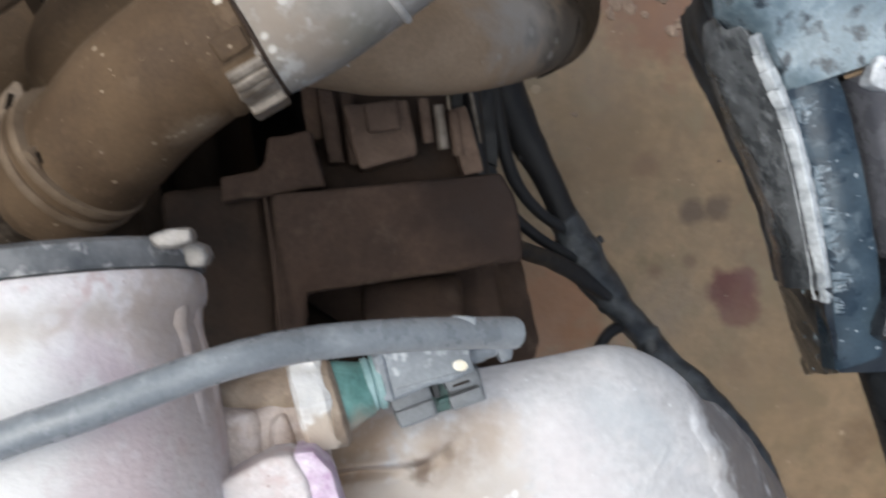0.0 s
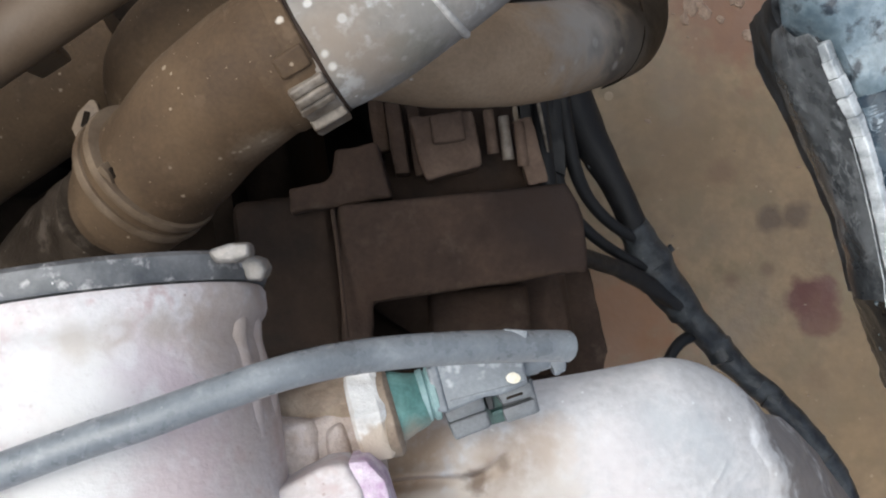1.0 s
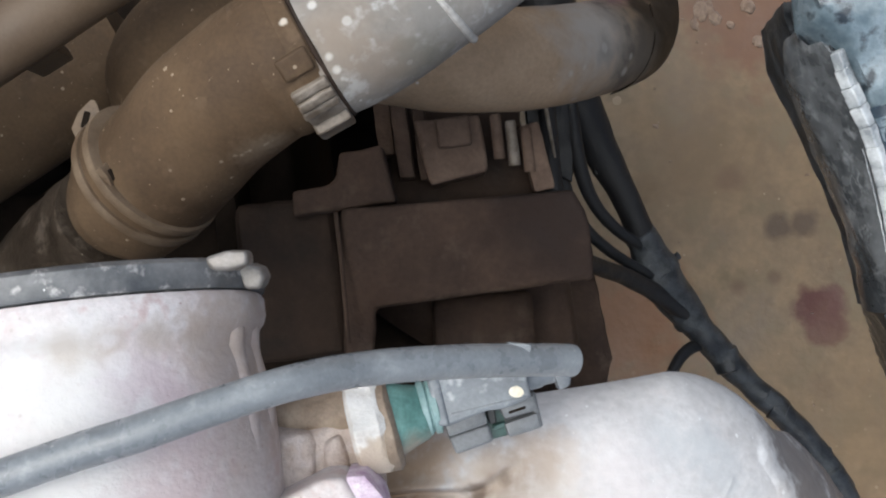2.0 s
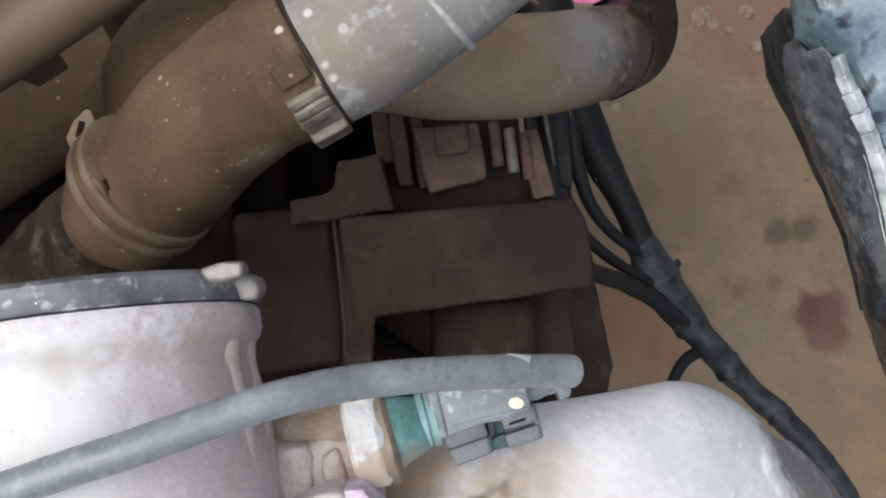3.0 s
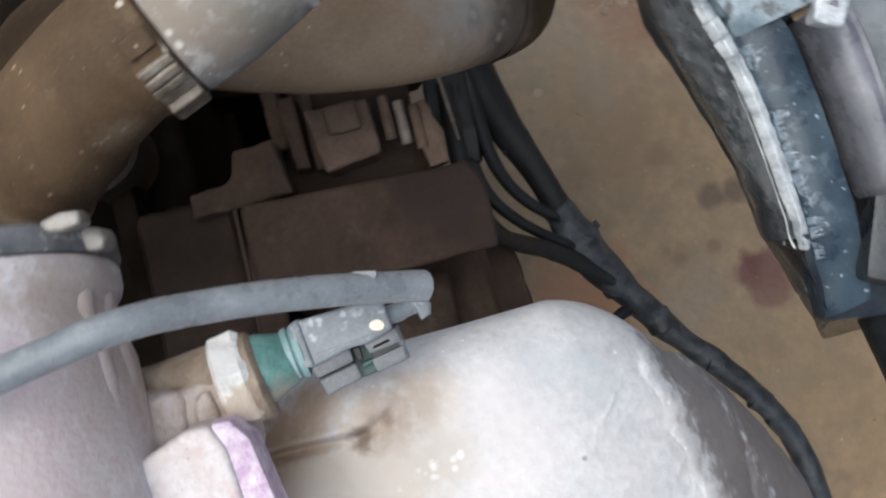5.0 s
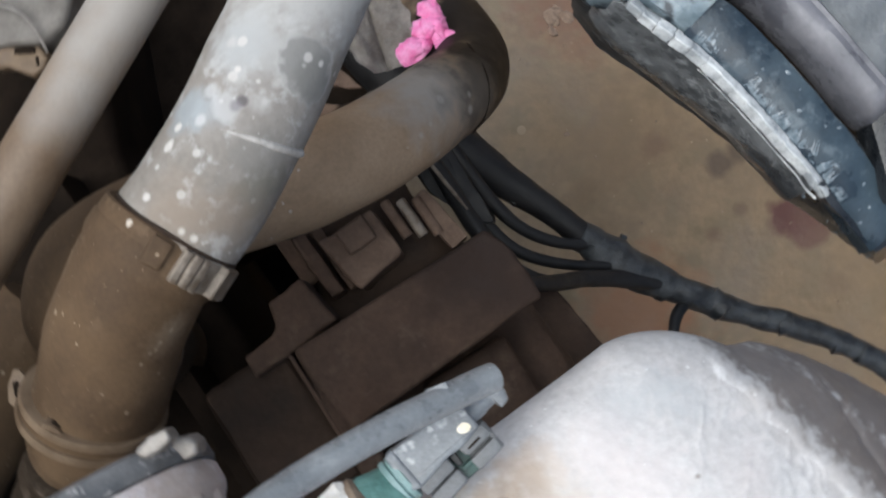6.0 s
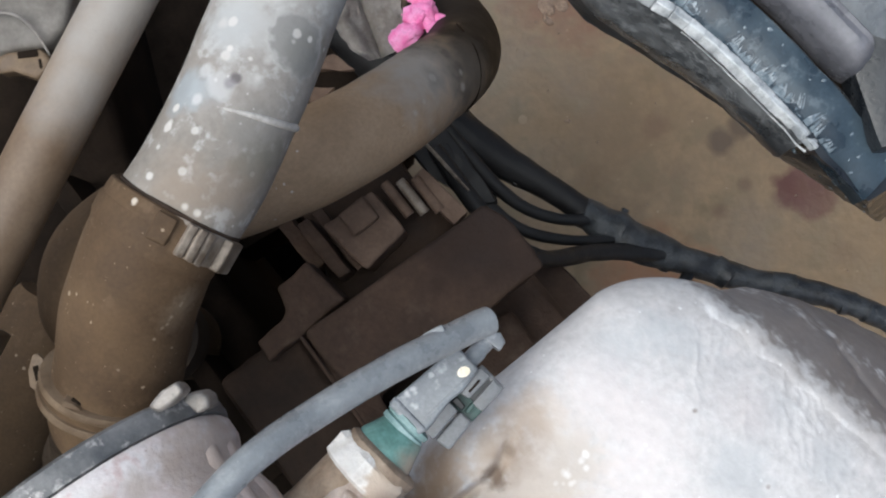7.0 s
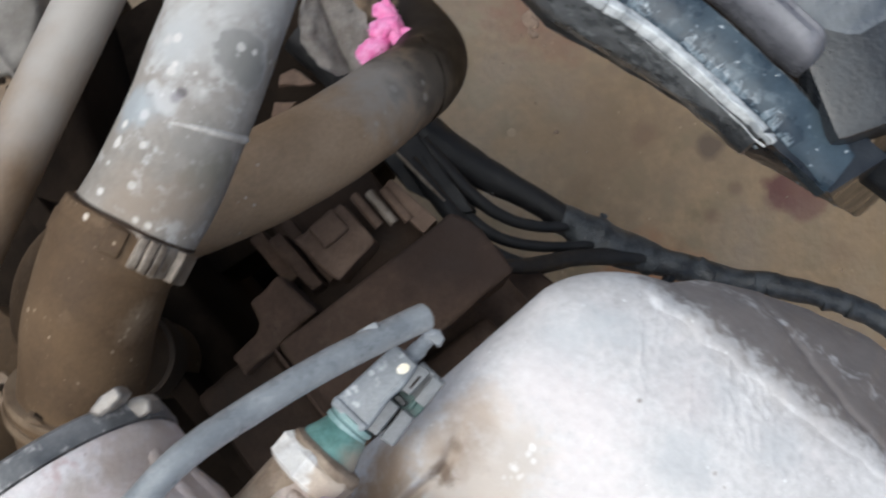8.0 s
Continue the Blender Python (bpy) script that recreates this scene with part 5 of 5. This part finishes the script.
    rows = [[tail_at(u, v) for v in span(-0.01, 1.02, 14)] + [tail_at(u, 1.0) + Vector((0.035, 0.0, -0.006)), tail_at(u, 0.0) + Vector((0.030, 0.004, 0.0))] for u in span(0.0, 1.0, 26)]
    part("tail_block", loft(rows, 0.0024, 60), WET_BLACK, t, "glossy wet black end piece")
    part("tail_strip", sweep([(0.034, 0.585), (0.032, 0.575), (0.042, 0.555), (0.090, 0.55), (0.090, 0.620), (0.042, 0.610)], [(0.2080 + 0.010 * k, -0.080 - 0.03 * k) for k in range(5)], None, 0.003), WET_BLACK, t)
    part("core", box((0.05, 0.16, 0.05), pose(0.262, 0.02, 0.612, 0, 0, -14), 0.006), WET_BLACK, t)
    part("brace", box((0.30, 0.05, 0.04), pose(0.40, 0.12, 0.60), 0.008), WET_BLACK, t)
    part("post", box((0.05, 0.05, 0.60), pose(0.55, 0.12, 0.30), 0.008), WET_BLACK, t)
    # segments of the pale edge strip, smaller towards both ends
    y = 0.0745
    while y > -0.0330:
        size = min(1.0, 0.50 + (0.0780 - y) / 0.040, 0.48 + (y + 0.0330) / 0.050)
        step = 0.0084 * (0.62 + 0.38 * size)
        p, q = rib_at(y), rib_at(y - 0.002)
        m = frame_of((p[0] + 0.0012, p[1], p[2] - 0.0010), (q[0] - p[0], q[1] - p[1], q[2] - p[2]))
        part("bead", worn(box((step * random.uniform(1.02, 1.07), 0.0066 * size, 0.0056 * (0.5 + 0.5 * size)), m @ pose(0, 0, 0, -34, 0, random.uniform(-2, 2)), 0.0008, 3), 0.0004, 2, 300), PALE_STRIP, t)
        y -= step * 0.94
    core = [(p[0] + 0.0024, p[1], p[2] - 0.0022, 0.0030) for p in (rib_at(v) for v in span(0.0790, -0.0330, 16))]
    part("bead_core", tube(core, 3, 12, 0.05, 2), PALE_CORE, t)
    # Thin pale tube in place of the highlight where the bevel catches light.
    edge = [(p[0] - 0.0026, p[1], p[2] - 0.0052 + 0.0008 * noise.noise((i * 0.7, 0, 0)), 0.00035 + 0.0003 * abs(noise.noise((i * 0.9, 3, 0)))) for i, p in enumerate(rib_at(v) for v in span(0.0400, -0.0300, 16))]
    part("strip", tube([*edge, (edge[-1][0] + 0.0016, edge[-1][1] - 0.0045, edge[-1][2], 0.0007)], 3, 8, 0.2, 5), PALE_STRIP, t, "thin pale tube standing in for the edge highlight")


def build_drops():
    """Frosted splashes that lick up from the beads over the panel, and beads of water."""
    bm = bmesh.new()
    rnd = random.Random(11)

    def blob(at, way, up, size):
        m = frame_of(at, way, up)
        bmesh.ops.create_icosphere(bm, subdivisions=2, radius=1.0, matrix=m @ Matrix.Diagonal((*size, 1)))

    def on_panel(y, dx):
        p = shelf_row(y, [(dx, float(np.interp(dx, (0.003, 0.0062, 0.0140, 0.0235), (0.0, 0.0030, 0.0046, 0.0040))))])[0]
        return Vector(p)
    # frost: flat lobed licks, each a thin sheet with two to four tongues
    y = 0.050
    while y > -0.040:
        width = rnd.uniform(0.0022, 0.0052)
        tongues = rnd.randrange(2, 4)
        lean = rnd.uniform(-0.5, 0.6)
        tall = rnd.uniform(0.0025, 0.0085) * (1.2 if noise.noise((y * 120, 1, 0)) > 0 else 0.7)
        edge = [(0.0, 0.0)]
        for k in range(tongues):
            u = (k + 0.5) / tongues
            edge += [(u - 0.5 / tongues + 0.02, tall * rnd.uniform(0.15, 0.4)), (u - 0.12 / tongues, tall * rnd.uniform(0.6, 0.9)), (u, tall * rnd.uniform(0.8, 1.0)), (u + 0.16 / tongues, tall * rnd.uniform(0.5, 0.8))]
        edge += [(1.0, 0.0)]
        soft = spline(edge, 4)
        top = [on_panel(y - u * width + lean * h, 0.0040 + h) + Vector((0, 0, 0.0003)) for u, h in soft]
        low = [v - Vector((0, 0, 0.0006)) for v in top]
        a, c = [bm.verts.new(v) for v in top], [bm.verts.new(v) for v in low]
        for i in range(len(a)):
            j = (i + 1) % len(a)
            bm.faces.new((a[i], a[j], c[j], c[i]))
        bmesh.ops.triangulate(bm, faces=[bm.faces.new(a), bm.faces.new(list(reversed(c)))])
        y -= width * rnd.uniform(0.8, 1.5)
    for k in range(26):
        at = on_panel(rnd.uniform(-0.068, 0.050), rnd.uniform(0.005, 0.022))
        w = rnd.uniform(0.0003, 0.0008)
        blob(at, (1, rnd.uniform(-1, 1), 0), (-0.2, 0, 1), (w * rnd.uniform(1, 2.4), w, 0.0003))
    # drops on the black end piece
    for k in range(15):
        at = tail_at(rnd.uniform(0.05, 0.95), rnd.uniform(0.55, 0.98)) - Vector((0.0006, 0, 0))
        w = rnd.uniform(0.0003, 0.0008) * (1.7 if k % 7 == 0 else 1)
        blob(at, (0, 1, 0), (-1, 0, 0.3), (w * rnd.uniform(1, 1.8), w, w * 0.6))
    for v in bm.verts:
        v.co += Vector(noise.noise_vector(v.co * 420)) * 0.0004
    single("water_drops", bm, SPLASH, "pale splash streaks and drops on the wet shroud", "water drops", kind="stuff")


# ---- flower, leaf and small bracket ----
def build_flower():
    t = thing("flower", "crumpled pink flower lying on the dark hose", "flower", (0.082, 0.134, 0.55))
    rnd = random.Random(2)
    lobes = [((0.0722, 0.1330, 0.546), (0.0090, 0.0075, 0.0045), 30), ((0.0890, 0.1380, 0.546), (0.0085, 0.0065, 0.0048), 70), ((0.0825, 0.1400, 0.545), (0.0076, 0.0056, 0.0042), 150),
             ((0.0965, 0.1275, 0.546), (0.0090, 0.0040, 0.0036), -48), ((0.0870, 0.1290, 0.547), (0.0080, 0.0036, 0.0034), -80), ((0.0905, 0.1470, 0.545), (0.0080, 0.0058, 0.0038), 95), ((0.0790, 0.1320, 0.547), (0.0056, 0.0040, 0.0032), 20)]
    for at, size, turn in lobes:
        bm = bmesh.new()
        bmesh.ops.create_icosphere(bm, subdivisions=3, radius=1.0)
        for v in bm.verts:
            v.co *= 1 + 0.45 * noise.noise(v.co * 1.6 + Vector((rnd.random(), turn, 0)))
            v.co.z -= 0.25 * v.co.x * v.co.x
        bmesh.ops.transform(bm, matrix=pose(*at, rnd.uniform(-20, 20), rnd.uniform(-20, 20), turn) @ Matrix.Diagonal((*size, 1)), verts=bm.verts)
        part("petal", bm, PINK, t)
    part("calyx", tube([(0.080, 0.134, 0.545, 0.0012), (0.085, 0.136, 0.549, 0.0022), (0.091, 0.139, 0.548, 0.0012)], 4, 10), PINK, t)


def build_leaf():
    t = thing("leaf", "dry grey crumpled leaf beside the pink flower", "leaf", (0.056, 0.14, 0.540))
    m = pose(0.0560, 0.1305, 0.540, 8, -10, 80)
    bm = bmesh.new()
    n = 26

    def lift(u, w):
        return 0.0042 * noise.noise((u * 5.0, w * 5.0, 1)) + 0.0024 * abs(noise.noise((u * 11, w * 9, 4))) + 0.012 * abs(w) - 0.0035 * math.exp(-(w / 0.05) ** 2)
    g = []
    for i in range(n + 1):
        u = i / n
        half = 0.038 * math.sin(math.pi * min(0.16 + 0.74 * u, 0.95)) * (1 + 0.12 * noise.noise((u * 9, 2, 0)))
        g.append([bm.verts.new((0.052 * u, (j / n - 0.5) * half, lift(u, j / n - 0.5))) for j in range(n + 1)])
    for i in range(n):
        for j in range(n):
            bm.faces.new((g[i][j], g[i + 1][j], g[i + 1][j + 1], g[i][j + 1]))
    bmesh.ops.solidify(bm, geom=bm.faces[:], thickness=0.0006)
    bmesh.ops.transform(bm, matrix=m, verts=bm.verts)
    part("blade", bm, LEAF, t)
    rib = [(*(m @ Vector((0.052 * u, 0.0022 * math.sin(4.5 * u), lift(u, 0) + 0.0004))), 0.0004 - 0.0002 * u) for u in (0.0, 0.2, 0.4, 0.6, 0.8, 0.98)]
    part("midrib", tube(rib, 4, 8), LEAF, t)


def build_chip():
    single("dirt_chip", worn(prism([(0.0225, 0.1085), (0.0260, 0.1130), (0.0325, 0.1115), (0.0370, 0.1000), (0.0300, 0.1045)], 0.6440, 0.6465, None, 0.0006), 0.0009, 2, 200), GRIME_PALE, "pale tan flake of dirt on the dark hose", "dirt", "dirt flakes")
    single("dirt_chip", worn(prism([(0.0120, 0.0990), (0.0165, 0.1040), (0.0250, 0.0990), (0.0175, 0.0965)], 0.6410, 0.6440, None, 0.0006), 0.0008, 2, 200), GRIME_PALE, "dull brown flake of dirt on the dark hose", "dirt", "dirt flakes")


def build_bracket():
    t = thing("bracket", "grimy grey bracket with slotted tan tab and wire", "bracket", (-0.09, 0.18, 0.64))
    part("plate", worn(prism([(-0.16, 0.214), (-0.104, 0.193), (-0.094, 0.190), (-0.078, 0.184), (-0.066, 0.186), (-0.050, 0.205), (-0.05, 0.26), (-0.16, 0.26)], 0.622, 0.648, None, 0.004, 3), 0.0012, 3, 60), BRACKET, t)
    tab = part("tab", worn(prism([(-0.104, 0.1925), (-0.094, 0.1900), (-0.081, 0.1845), (-0.0790, 0.1760), (-0.0835, 0.1725), (-0.0895, 0.1725), (-0.0965, 0.1815), (-0.104, 0.1845)], 0.636, 0.6475, None, 0.0022, 3), 0.0009, 3, 120), CLAMP_TAN, t, "dusty tan rounded tab")
    part("slot", box((0.0092, 0.0032, 0.0012), pose(-0.0872, 0.1845, 0.6475, 0, 0, -24), 0.0005, 2), DARK, tab, "dark slot")
    part("slot", box((0.0014, 0.0046, 0.0012), pose(-0.0842, 0.1775, 0.6475, 0, 0, -18), 0.0004, 1), DARK, tab, "dark slot")
    pts = [(-0.104, 0.2110, 0.6500, 0.0006), (-0.0890, 0.2065, 0.6515, 0.0007), (-0.0815, 0.2000, 0.6525, 0.0007), (-0.0782, 0.1910, 0.6520, 0.0007), (-0.0780, 0.1850, 0.6505, 0.0006), (-0.0785, 0.1785, 0.6480, 0.0005)]
    part("wire", tube(pts, 6, 8), BOLT, t, "thin pale wire")
    part("stay", box((0.02, 0.02, 0.22), pose(-0.10, 0.23, 0.525), 0.003), DARK, t)


build_floor()
build_grit()
build_engine_block()
build_housing()
build_sensor()
build_rubber_tube()
build_casting()
build_elbow()
build_plastic_clamp()
build_spring_clamp()
build_neck()
build_grey_pipe()
build_bent_hose()
build_tan_pipe()
build_rear_hose()
build_pump()
build_alternator()
build_loom()
build_shroud()
build_drops()
build_flower()
build_leaf()
build_chip()
build_bracket()
